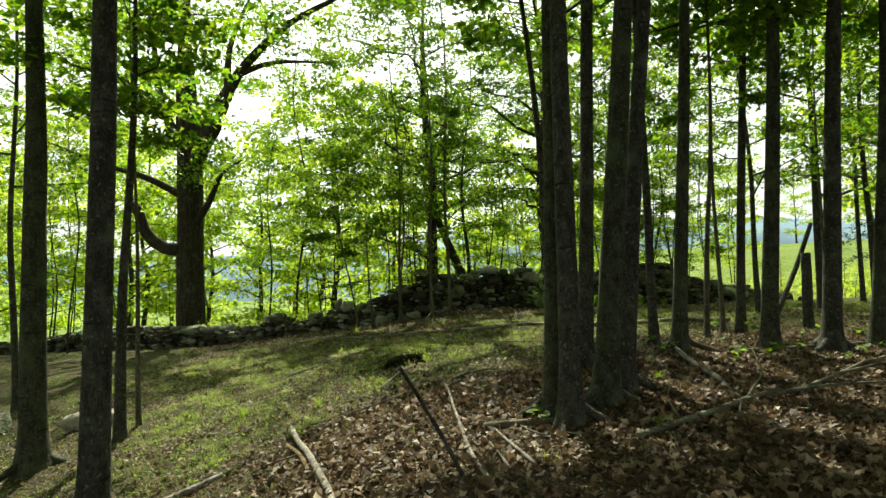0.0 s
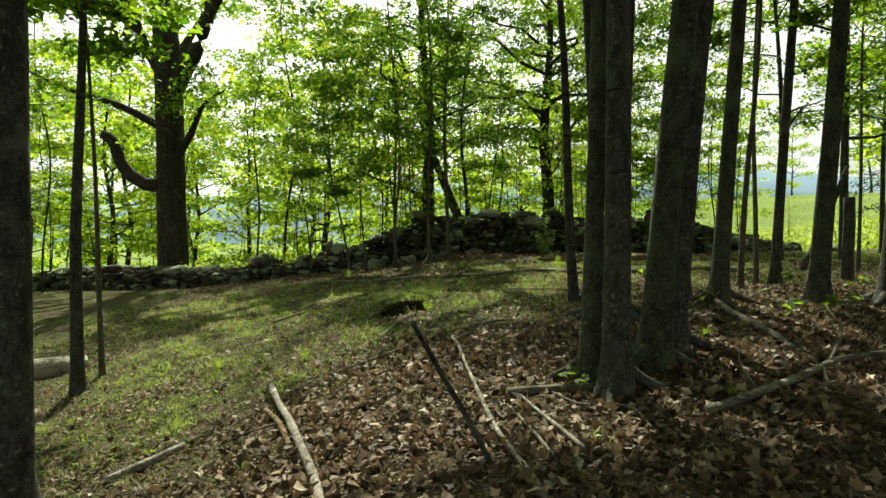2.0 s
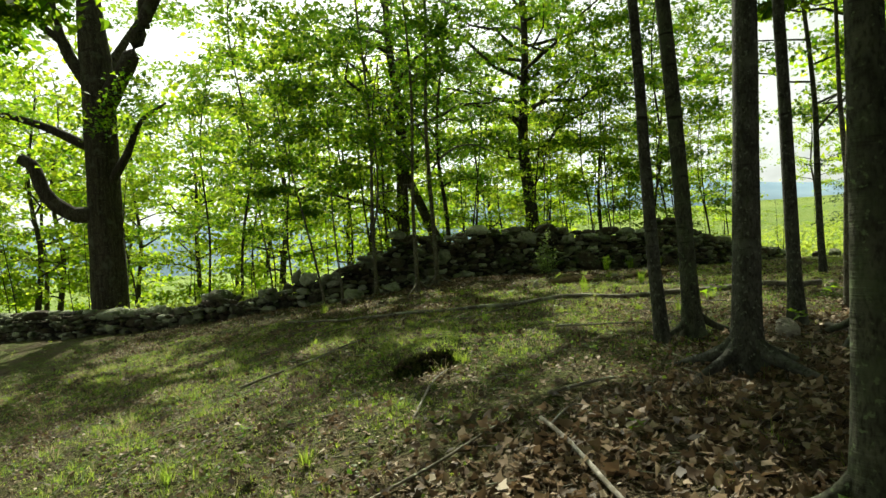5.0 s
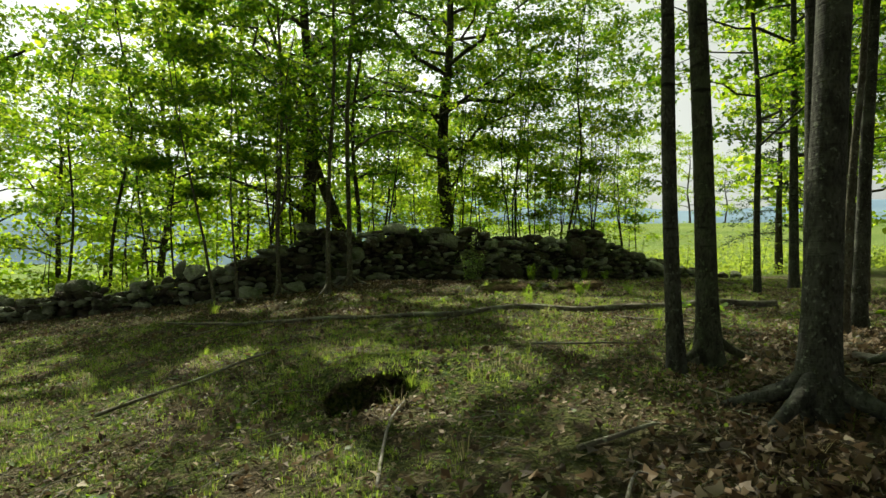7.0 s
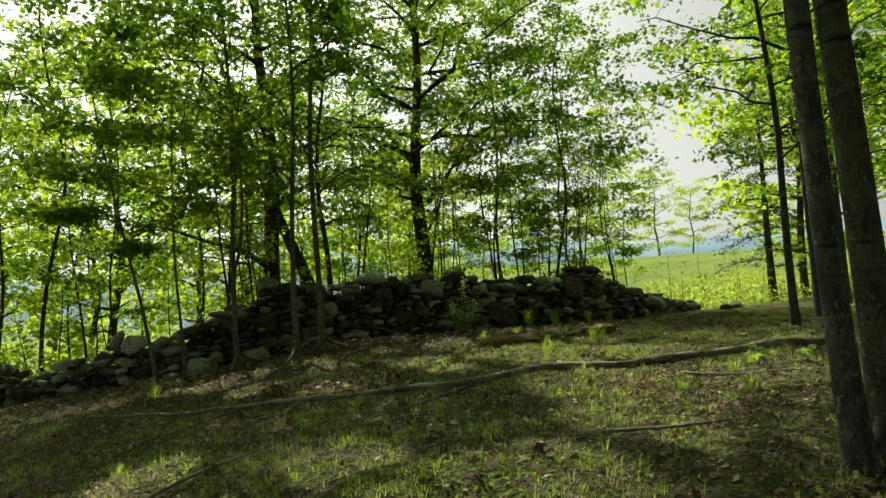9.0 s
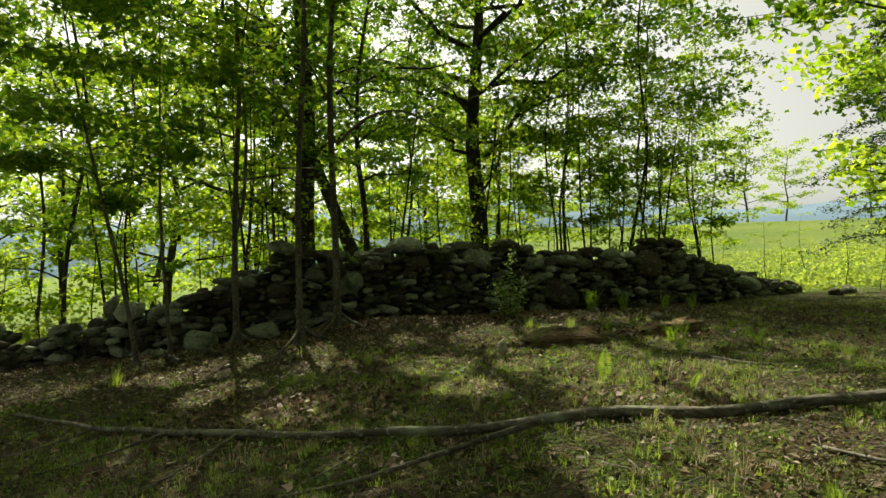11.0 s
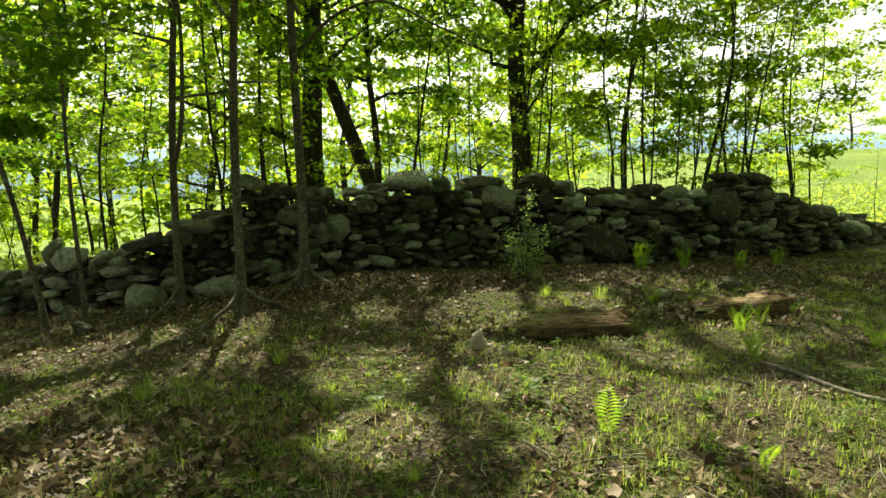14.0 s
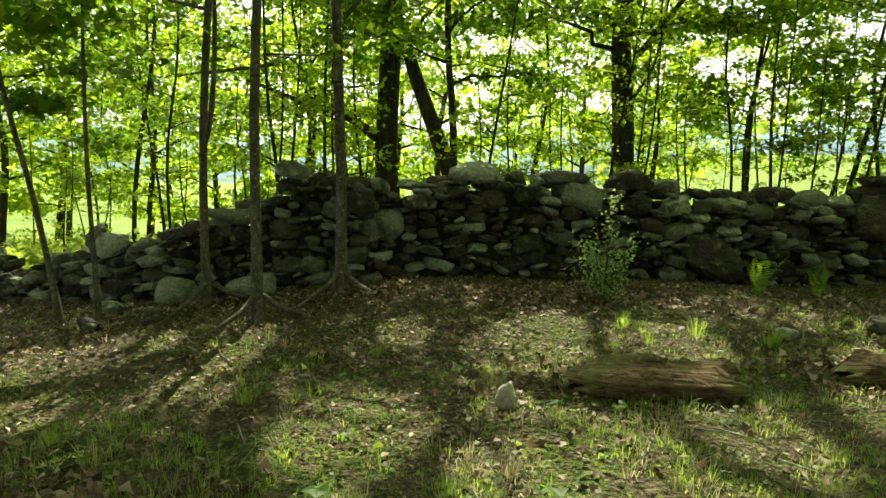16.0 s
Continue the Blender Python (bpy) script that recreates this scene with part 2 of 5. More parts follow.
def tube(points, radii, sides=10, rough=0.06, seed=0, close=True):
    """A round, slightly uneven limb along points, in quads."""
    P, R = np.asarray(points, float), np.asarray(radii, float)
    if close:
        P, R = np.vstack([P[:1], P, P[-1:]]), np.r_[R[0] * 0.05, R, R[-1] * 0.05]
    rng = np.random.default_rng(seed)
    T = np.gradient(P, axis=0)
    T[np.linalg.norm(T, axis=1) < 1e-9] = (0, 0, 1)
    if close:
        T[0], T[-1] = T[1], T[-2]
    T /= np.linalg.norm(T, axis=1)[:, None]
    ref = np.where(np.abs(T[:, 2:3]) > 0.9, [[1.0, 0, 0]], [[0, 0, 1.0]])
    U = np.cross(T, ref)
    U /= np.linalg.norm(U, axis=1)[:, None]
    W = np.cross(T, U)
    a = np.arange(sides) * 2 * np.pi / sides
    lobes = 1 + rough * (np.sin(2 * a + rng.uniform(0, 6)) + np.sin(3 * a + rng.uniform(0, 6)))
    r = R[:, None] * lobes * (1 + rough * rng.normal(size=(len(P), sides)) * 0.6)
    V = P[:, None] + r[..., None] * (np.cos(a)[:, None] * U[:, None] + np.sin(a)[:, None] * W[:, None])
    i = np.arange(len(P) - 1)[:, None] * sides
    j = np.arange(sides)[None]
    k = (j + 1) % sides
    F = np.stack([i + j, i + k, i + sides + k, i + sides + j], -1).reshape(-1, 4)
    return V.reshape(-1, 3), F


def curve(points, steps=8):
    """A smooth line through points (Catmull-Rom)."""
    P = np.asarray(points, float)
    P = np.vstack([2 * P[0] - P[1], P, 2 * P[-1] - P[-2]])
    out = []
    for a, b, c, d in zip(P, P[1:], P[2:], P[3:]):
        for t in np.arange(steps) / steps:
            out.append(0.5 * (2 * b + (c - a) * t + (2 * a - 5 * b + 4 * c - d) * t * t + (3 * b - a - 3 * c + d) * t ** 3))
    return np.array(out + [P[-2]])


LEAF_SHAPE = np.array([(0, 0, 0), (-0.54, 0.30, 0.10), (-0.22, 0.54, 0.04), (0, 1, -0.10), (0.22, 0.54, 0.04), (0.54, 0.30, 0.10)])
LEAF_FACES = np.array([(0, 1, 2), (0, 2, 3), (0, 3, 4), (0, 4, 5)])
SMALL_SHAPE = np.array([(0, 0, 0), (-0.42, 0.45, 0.10), (0, 1, -0.08), (0.42, 0.45, 0.10)])
SMALL_FACES = np.array([(0, 1, 2), (0, 2, 3)])


def leaves(C, size, rng, flat=0.55, up=(0, 0, 1), small=False):
    """Lobed leaves at the points C; flat: how far they tilt from level; small: plain oval ones."""
    n = len(C)
    N = np.asarray(up) + flat * rng.normal(size=(n, 3))
    N /= np.linalg.norm(N, axis=1)[:, None]
    T = np.cross(N, rng.normal(size=(n, 3)))
    T /= np.linalg.norm(T, axis=1)[:, None]
    B = np.cross(N, T)
    s = (size * rng.uniform(0.6, 1.25, n))[:, None, None]
    fold = rng.uniform(-0.6, 2.2, n)[:, None, None]
    shape, faces = (SMALL_SHAPE, SMALL_FACES) if small else (LEAF_SHAPE, LEAF_FACES)
    L = shape[None]
    V = C[:, None] + s * (L[..., 0:1] * B[:, None] + (L[..., 1:2] - 0.4) * T[:, None] + fold * L[..., 2:3] * N[:, None])
    F = faces[None] + (np.arange(n) * len(shape))[:, None, None]
    return V.reshape(-1, 3), F.reshape(-1, 3)


def crumbs(C, size, rng, flat=0.5):
    """Small bent scraps of leaf and bark."""
    n = len(C)
    N = np.array([0, 0, 1]) + flat * rng.normal(size=(n, 3))
    N /= np.linalg.norm(N, axis=1)[:, None]
    T = np.cross(N, rng.normal(size=(n, 3)))
    T /= np.linalg.norm(T, axis=1)[:, None]
    B = np.cross(N, T) * rng.uniform(0.25, 0.7, n)[:, None]
    s = (size * rng.uniform(0.5, 1.3, n))[:, None]
    V = np.stack([C - T * s * 0.5, C - B * s * 0.5 + N * s * 0.12, C + T * s * 0.5, C + B * s * 0.5 + N * s * 0.12], 1)
    F = np.array([(0, 1, 2), (0, 2, 3)])[None] + (np.arange(n) * 4)[:, None, None]
    return V.reshape(-1, 3), F.reshape(-1, 3)


# ---- ground ----
def smooth01(x):
    x = np.clip(x, 0, 1)
    return x * x * (3 - 2 * x)


def ground_np(x, y):
    x, y = np.asarray(x, float), np.asarray(y, float)
    sp = 1.2 * np.log1p(np.exp(np.clip(-x / 1.2, -30, 30)))
    sp = 14 * np.tanh(sp / 14)
    z = 0.397 + 0.296 * np.tanh((y - 8) / 5) - 0.051 * np.tanh(x / 4) + sp * (-0.212 + 0.082 * np.tanh((y - 14) / 8))
    z = z + 0.10 * np.exp(-((y - 20.6) / 1.3) ** 2) * smooth01((x + 2) / 3)
    # a small hollow under a hump of turf
    z = z - 0.40 * np.exp(-(((x + 0.85) / 0.29) ** 4 + ((y - 10.95) / 0.19) ** 4)) + 0.17 * np.exp(-(((x + 0.75) / 0.7) ** 2 + ((y - 11.5) / 0.32) ** 2))
    # behind the stone wall: falling away on one side, a rising field on the other
    back = np.maximum(y - 26, 0)
    right = smooth01((x - 4 - 0.12 * back) / 26)
    z = z - 5.5 * np.tanh(back / 60) * (1 - right) + 8.0 * smooth01(np.hypot(np.maximum(x - 12, 0), back) / 120) * right
    z = z + 0.035 * np.sin(x * 1.7 + 0.6 * y) * np.sin(y * 1.3 - 0.4 * x) + 0.02 * np.sin(3.7 * x + 1.1) * np.sin(4.1 * y)
    return z


def ground(x, y):
    return float(ground_np(x, y))


def steps(lo, hi, fine, far, grow=1.16):
    out, d = list(np.arange(lo, hi, fine)), fine
    a, b = [lo], [out[-1]]
    while a[-1] > -far or b[-1] < far:
        d *= grow
        a.append(a[-1] - d)
        b.append(b[-1] + d)
    return np.array(sorted(set(a[1:] + out + b[1:])))


gx, gy = steps(-11, 11, 0.10, 900, 1.25), steps(1, 22, 0.10, 900, 1.25)
GX, GY = np.meshgrid(gx, gy)
nx, ny = len(gx), len(gy)
GZ = ground_np(GX, GY)
near = (np.abs(GX) < 11) & (GY > 1) & (GY < 22)
lumps = np.random.default_rng(3).normal(size=GX.shape)
for axis in (0, 1):
    lumps = lumps + np.roll(lumps, 1, axis) + np.roll(lumps, -1, axis)
GZ += np.where(near, np.clip(lumps * 0.0055, -0.04, 0.018) + np.random.default_rng(4).normal(size=GX.shape) * 0.005, 0)
gi = (np.arange(ny - 1)[:, None] * nx + np.arange(nx - 1)[None]).ravel()
ground_ob = part("ground", (np.stack([GX, GY, GZ], -1).reshape(-1, 3), np.stack([gi, gi + 1, gi + nx + 1, gi + nx], -1)), SOIL)
tagged(ground_ob, "brown woodland floor with moss running out to meadow", "ground", kind="structure")

# far hills; the haze of distance is put into their blue-grey colour
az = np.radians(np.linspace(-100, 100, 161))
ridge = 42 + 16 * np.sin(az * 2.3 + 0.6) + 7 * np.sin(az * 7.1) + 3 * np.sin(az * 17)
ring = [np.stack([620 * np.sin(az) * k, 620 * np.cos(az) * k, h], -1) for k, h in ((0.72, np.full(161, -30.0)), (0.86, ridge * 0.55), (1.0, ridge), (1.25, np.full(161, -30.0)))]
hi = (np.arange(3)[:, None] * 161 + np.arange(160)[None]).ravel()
tagged(part("backdrop", (np.concatenate(ring), np.stack([hi, hi + 1, hi + 162, hi + 161], -1)), HILL), "wooded hills along the far horizon, distance haze put into their blue colour", "hills", kind="structure")


# ---- stone wall ----
WALL = np.array([(-30, 33), (-14, 25.3), (-8, 22.4), (-4.6, 21.4), (-2.5, 21.0), (0, 21.3), (2, 22.0), (5, 22.5), (8, 23.0), (10.5, 24.2), (13, 26.0), (15.5, 27.2)])
TOP = np.array([(-30, -1.3), (-20, -0.75), (-15, 0.0), (-8.5, 0.1), (-7.4, 0.05), (-6.2, 0.5), (-5.2, 0.3), (-4.6, 0.6), (-3.4, 0.75), (-2.4, 1.1), (-1.4, 1.4), (-1.1, 1.75), (-0.6, 1.85), (0.4, 1.8), (1.5, 2.0), (3, 1.95), (5.5, 1.85), (7.1, 1.78), (7.6, 2.0), (8.4, 2.0), (9.2, 1.8), (10.1, 1.45), (11.6, 1.3), (13, 1.1), (15.5, 0.75)])


def wall_at(x):
    return float(np.interp(x, WALL[:, 0], WALL[:, 1]))


def wall_turn(x):
    return math.atan2(wall_at(x + 0.4) - wall_at(x - 0.4), 0.8)


def stone_mesh(seed, bevel=0.5, smooth=False):
    rng = random.Random(seed)
    bm = bmesh.new()
    bmesh.ops.create_cube(bm, size=1.0)
    for v in bm.verts:
        v.co += Vector((rng.uniform(-0.16, 0.16), rng.uniform(-0.16, 0.16), rng.uniform(-0.16, 0.16)))
    bmesh.ops.bevel(bm, geom=bm.edges[:], offset=rng.uniform(0.15, 0.27) * bevel * 2, segments=1, affect="EDGES", profile=0.6)
    for v in bm.verts:
        v.co += 0.05 * Vector((rng.uniform(-1, 1), rng.uniform(-1, 1), rng.uniform(-1, 1)))
    bmesh.ops.triangulate(bm, faces=bm.faces[:])
    me = bpy.data.meshes.new("stone")
    bm.to_mesh(me)
    bm.free()
    me.materials.append(STONE)
    for p in me.polygons:
        p.use_smooth = smooth
    return me


STONES = [stone_mesh(s, (0.52, 0.44, 0.60)[s % 3], s % 2 == 0) for s in range(26)]


def boulder_mesh(seed):
    rng = np.random.default_rng(900 + seed)
    bm = bmesh.new()
    bmesh.ops.create_icosphere(bm, subdivisions=2, radius=0.5)
    ph, k = rng.uniform(0, 6, 6), rng.uniform(0.55, 0.85)
    cuts = []
    for _ in range(13):
        nrm = rng.normal(size=3)
        cuts.append((nrm / np.linalg.norm(nrm), rng.uniform(0.29, 0.44)))
    for v in bm.verts:
        c = np.array(v.co) * 2
        c = np.sign(c) * np.abs(c) ** k * 0.5
        c *= 1 + 0.10 * math.sin(5 * c[0] + ph[0]) + 0.10 * math.sin(5 * c[1] + 4 * c[2] + ph[1]) + 0.08 * math.sin(9 * c[2] + ph[2])
        c[2] += ph[3] * 0.03 * c[0]
        for nrm, lim in cuts:
            over = c @ nrm - lim
            if over > 0:
                c -= nrm * over * 0.9
        c += rng.normal(size=3) * 0.010
        v.co = c
    me = bpy.data.meshes.new("stone")
    bm.to_mesh(me)
    bm.free()
    me.materials.append(STONE)
    for p in me.polygons:
        p.use_smooth = seed % 3 > 0
    return me


STONES += [boulder_mesh(i) for i in range(10)]
STONE_ARRAYS = []
for me in STONES:
    V, F = np.empty(len(me.vertices) * 3), np.empty(len(me.polygons) * 3, int)
    me.vertices.foreach_get("co", V)
    me.loops.foreach_get("vertex_index", F)
    STONE_ARRAYS.append((V.reshape(-1, 3), F.reshape(-1, 3)))

stone_wall = tagged(new("stone_wall"), "old dry-stone field wall of grey mossy boulders, partly tumbled", "stone wall", kind="structure")
srng = random.Random(11)
placed, rubble, singles = [], [], 0


def lay(x, y, z, size, rz=0.0, rx=0.0, ry=0.0, first=0):
    placed.append((srng.randrange(first, len(STONES)), Matrix.LocRotScale((x, y, z), Euler((rx, ry, rz)), size)))


x0, x1 = -28.0, 15.3
# large stones first, smaller ones packed between them
bins = {}


def clear(x, z, w, h):
    k = int(x // 0.8)
    for c in (k - 1, k, k + 1):
        for x2, z2, w2, h2 in bins.get(c, ()):
            if abs(x - x2) < (w + w2) * 0.43 and abs(z - z2) < (h + h2) * 0.43:
                return False
    return True


for w0, w1, tries in ((0.44, 0.60, 45), (0.30, 0.42, 600), (0.21, 0.30, 4200), (0.14, 0.21, 11000), (0.08, 0.14, 12000)):
    for _ in range(tries):
        x = srng.uniform(x0, x1)
        w = srng.uniform(w0, w1)
        h = w * srng.uniform(0.26, 0.66)
        foot = ground(x, wall_at(x)) - 0.06
        top = float(np.interp(x, TOP[:, 0], TOP[:, 1])) + 0.05
        if top - h / 2 < foot + h / 2:
            continue
        z = srng.uniform(foot + h / 2, top - h / 2)
        if not clear(x, z, w, h):
            continue
        bins.setdefault(int(x // 0.8), []).append((x, z, w, h))
        d = max(0.24, w) * srng.uniform(0.8, 1.1)
        a = wall_turn(x)
        push = d / 2 + 0.10 * (z - foot) + srng.uniform(-0.12, 0.12)
        lay(x - math.sin(a) * push, wall_at(x) + math.cos(a) * push, z, (w * 1.10, d, h * 1.14), a + srng.uniform(-0.3, 0.3), srng.uniform(-0.2, 0.2), srng.uniform(-0.3, 0.3))
# the larger stones along the top
x = x0
while x < x1:
    w = srng.uniform(0.26, 0.6)
    xc = x + w / 2
    h = srng.uniform(0.18, 0.34)
    top = float(np.interp(xc, TOP[:, 0], TOP[:, 1]))
    a = wall_turn(xc)
    lay(xc - math.sin(a) * 0.38, wall_at(xc) + 0.38 + 0.1, top + h * 0.28, (w * 1.05, srng.uniform(0.4, 0.6), h), a + srng.uniform(-0.4, 0.4), srng.uniform(-0.2, 0.2), srng.uniform(-0.2, 0.2), 26)
    if srng.random() < 0.6:
        lay(xc + srng.uniform(-0.2, 0.2), wall_at(xc) + 0.75, top + srng.uniform(-0.1, 0.1), (0.5, 0.4, 0.3), srng.uniform(0, 3))
    x += w * srng.uniform(0.85, 1.15)
# boulders of note: a leaning triangular one at the foot, an upright slab, the tall end pile, a domed capstone
for x, dy, z, size, rz, ry in ((4.95, -0.02, 1.0, (1.15, 0.6, 0.85), 0.1, 0.5), (7.45, 0.02, 1.6, (0.85, 0.45, 0.75), 0.2, 0.25), (7.6, 0.35, 2.2, (0.7, 0.6, 0.28), 0.3, 0.0), (8.35, 0.35, 2.18, (0.75, 0.6, 0.34), 0.0, 0.1),
                           (-0.95, 0.3, 2.08, (0.62, 0.5, 0.36), 0.2, 0.1), (-0.45, 0.35, 1.93, (0.45, 0.5, 0.3), 0.6, 0.0), (0.05, 0.0, 1.66, (0.5, 0.35, 0.46), 0.1, 0.2), (1.5, 0.3, 2.12, (0.78, 0.6, 0.44), 0.2, -0.1), (-2.3, 0.1, 1.2, (1.0, 0.6, 0.26), 0.1, -0.18),
                           (-1.75, 0.2, 1.45, (0.9, 0.55, 0.24), 0.0, 0.1), (-3.5, 0.2, 0.95, (0.5, 0.5, 0.5), 0.1, 0.1), (-2.95, 0.2, 0.9, (0.62, 0.55, 0.42), 0.4, -0.3), (-3.85, 0.25, 1.02, (0.3, 0.4, 0.5), 0.0, 0.05), (-2.2, -0.3, 0.42, (0.7, 0.45, 0.4), 0.1, 0.3),
                           (-3.1, -0.45, 0.18, (0.5, 0.4, 0.35), 0.2, 0.4), (-1.3, -0.25, 0.55, (0.75, 0.5, 0.42), 0.2, 0.0), (6.65, 0.0, 0.95, (0.6, 0.5, 0.5), 0.1, 0.7), (-6.1, 0.2, 0.55, (0.8, 0.6, 0.55), 0.5, 0.1), (-9.9, 0.2, 0.1, (0.95, 0.6, 0.45), 0.1, 0.0), (-8.9, 0.2, 0.1, (1.2, 0.6, 0.42), 0.0, 0.0),
                           (-12.6, 0.2, 0.1, (1.1, 0.6, 0.4), 0.3, 0.1), (11.4, -0.2, 1.1, (0.9, 0.7, 0.5), 0.4, 0.1), (12.3, 0.3, 1.05, (0.8, 0.6, 0.5), 0.1, 0.2), (3.8, 0.3, 2.1, (0.8, 0.6, 0.36), 0.1, 0.05), (2.75, 0.3, 2.1, (0.95, 0.6, 0.3), 0.0, 0.0), (5.9, 0.3, 1.95, (0.7, 0.5, 0.34), 0.1, 0.0)):
    lay(x, wall_at(x) + dy + 0.1, z, size, rz, 0.0, ry, 26)
for k, (kind, m) in enumerate(placed):
    x = m.translation.x
    if -2.35 < x < 7.2 and singles < 300 and m.to_scale().x > 0.2:
        ob = new("stone", STONES[kind])
        ob.parent, ob.matrix_basis = stone_wall, m
        singles += 1
    else:
        V, F = STONE_ARRAYS[kind]
        M = np.array(m)
        rubble.append((V @ M[:3, :3].T + M[:3, 3], F))
rub = part("stones", join(rubble), STONE, stone_wall)
rub["kind"] = "stuff"
# packed core against light leaks; its near-black colour paints the shade between stones
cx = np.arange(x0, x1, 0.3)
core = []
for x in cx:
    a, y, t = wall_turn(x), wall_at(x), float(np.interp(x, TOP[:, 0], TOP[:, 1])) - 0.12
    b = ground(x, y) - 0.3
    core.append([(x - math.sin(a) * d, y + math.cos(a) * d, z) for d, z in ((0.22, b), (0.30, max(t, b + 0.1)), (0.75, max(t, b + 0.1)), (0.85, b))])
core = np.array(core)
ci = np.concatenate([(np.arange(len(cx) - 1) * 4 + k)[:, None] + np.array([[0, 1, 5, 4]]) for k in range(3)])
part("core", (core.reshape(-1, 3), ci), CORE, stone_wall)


# ---- trees ----
def grow(seed, H, r0, lean=(0, 0), bend=0.15, base=2.0, reach=2.5, limbs=14, sprays=5, per=45, leaf=0.11, rise=0.5, flare=0.5, sides=12, spread=0.27, thick=0.10, flat=0.65, small=False):
    """A tree at the origin: trunk and limb geometry, and its leaves."""
    rng = np.random.default_rng(seed)
    z = np.r_[-0.35, 0.0, 0.08, 0.2, 0.4, np.linspace(0.7, H, max(6, int(H / 0.7)))]
    k = np.clip(z / H, 0, 1)
    ph = rng.uniform(0, 6, 4)
    px = lean[0] * z + bend * (np.sin(z * 0.7 + ph[0]) - np.sin(ph[0])) * np.minimum(1, k * 3)
    py = lean[1] * z + bend * (np.sin(z * 0.6 + ph[1]) - np.sin(ph[1])) * np.minimum(1, k * 3)
    R = r0 * ((1 - 0.86 * k ** 1.1) + flare * np.exp(-np.maximum(z, 0) / 0.22))
    trunk = tube(np.stack([px, py, z], -1), R, sides, 0.035, seed)
    parts, twigs, C = [], [], []
    for i in range(limbs):
        f = (i + 0.5 + rng.uniform(-0.4, 0.4)) / limbs
        zb = base + (H * 0.98 - base) * f
        rb = float(np.interp(zb, z, R))
        a = i * 2.4 + rng.uniform(-0.5, 0.5) + seed
        L = reach * (0.30 + 0.80 * math.sin(math.pi * (0.16 + 0.72 * f))) * rng.uniform(0.65, 1.2)
        o = np.array([np.interp(zb, z, px), np.interp(zb, z, py), zb])
        d = np.array([math.cos(a), math.sin(a), 0])
        s = np.linspace(0, 1, 6)
        up = rise * rng.uniform(0.4, 1.3) * (0.6 + 1.3 * f)
        P = o + s[:, None] * d * L + np.stack([0 * s, 0 * s, L * up * (s - 0.42 * s ** 2)], -1)
        P[1:] += rng.normal(size=(5, 3)) * 0.05 * L * np.array([1, 1, 0.5])
        rr = max(min(rb * 0.55, 0.012 + 0.018 * L), 0.006) * (1 - 0.85 * s)
        parts.append(tube(P, rr, 5, 0.05, i))
        for q in range(sprays):
            u = 0.3 + 0.7 * (q + 0.6) / sprays
            p = np.array([np.interp(u, s, P[:, c]) for c in range(3)])
            side = np.cross(d, (0, 0, 1)) * rng.choice([-1, 1]) * rng.uniform(0.15, 0.55) * L * (1.1 - 0.5 * u)
            e = p + side + d * 0.25 * L * rng.uniform(0, 1) + np.array([0, 0, rng.uniform(-0.12, 0.15) * L * 0.5])
            twigs.append(tube([p, (p + e) / 2 + (0, 0, 0.03), e], [0.008, 0.006, 0.003], 3, 0.0, q))
            n = int(per * rng.uniform(0.6, 1.35))
            off = rng.normal(size=(n, 3)) * np.array([spread, spread, thick]) * (0.35 + 0.28 * min(L, 2.5))
            off[:, 2] -= 0.12 * (off[:, 0] ** 2 + off[:, 1] ** 2)
            t = rng.uniform(0, 1, (n, 1))
            C.append(p + (e - p) * (0.4 + 0.6 * t) + off)
    lv = leaves(np.concatenate(C), leaf, rng, flat, small=small) if C and per else None
    return trunk, parts, lv, twigs


def tree(name, spec, mat, leaf_mat, label, category="tree", group="", roots=0, root_r=0.1, limb_parts=True, seed=0):
    trunk, limbs, lv, twigs = spec
    ob = tagged(new(name), label, category, group)
    part("trunk", trunk, mat, ob)
    if limbs:
        if limb_parts:
            for g in limbs:
                part("limb", g, mat, ob)
            tagged(part("twigwork", join(twigs), mat, ob), kind="stuff")
        else:
            tagged(part("branchwork", join(limbs + twigs), mat, ob), kind="stuff")
    if lv:
        part("crown", lv, leaf_mat, ob, smooth=False)
    rng = random.Random(seed)
    for i in range(roots):
        a = i * 6.283 / roots + rng.uniform(-0.5, 0.5)
        L = rng.uniform(0.5, 0.95)
        P = [(math.cos(a) * L * s, math.sin(a) * L * s, zz) for s, zz in ((0.05, 0.26), (0.3, 0.12), (0.62, 0.025), (1.0, -0.08))]
        part("root", tube(curve(P, 3), np.linspace(root_r, root_r * 0.35, 10), 7, 0.08, i), mat, ob)
    return ob


def put(ob, x, y, rz=0.0, s=1.0, dz=0.0):
    ob.matrix_basis = pose(x, y, ground(x, y) + dz, 0, 0, rz) @ Matrix.Scale(s, 4)
    return ob


def again(ob, x, y, rz, s=1.0, dz=0.0):
    made = copy_thing(ob, pose(x, y, ground(x, y) + dz, 0, 0, rz))
    made.scale = (s, s, s)
    return made


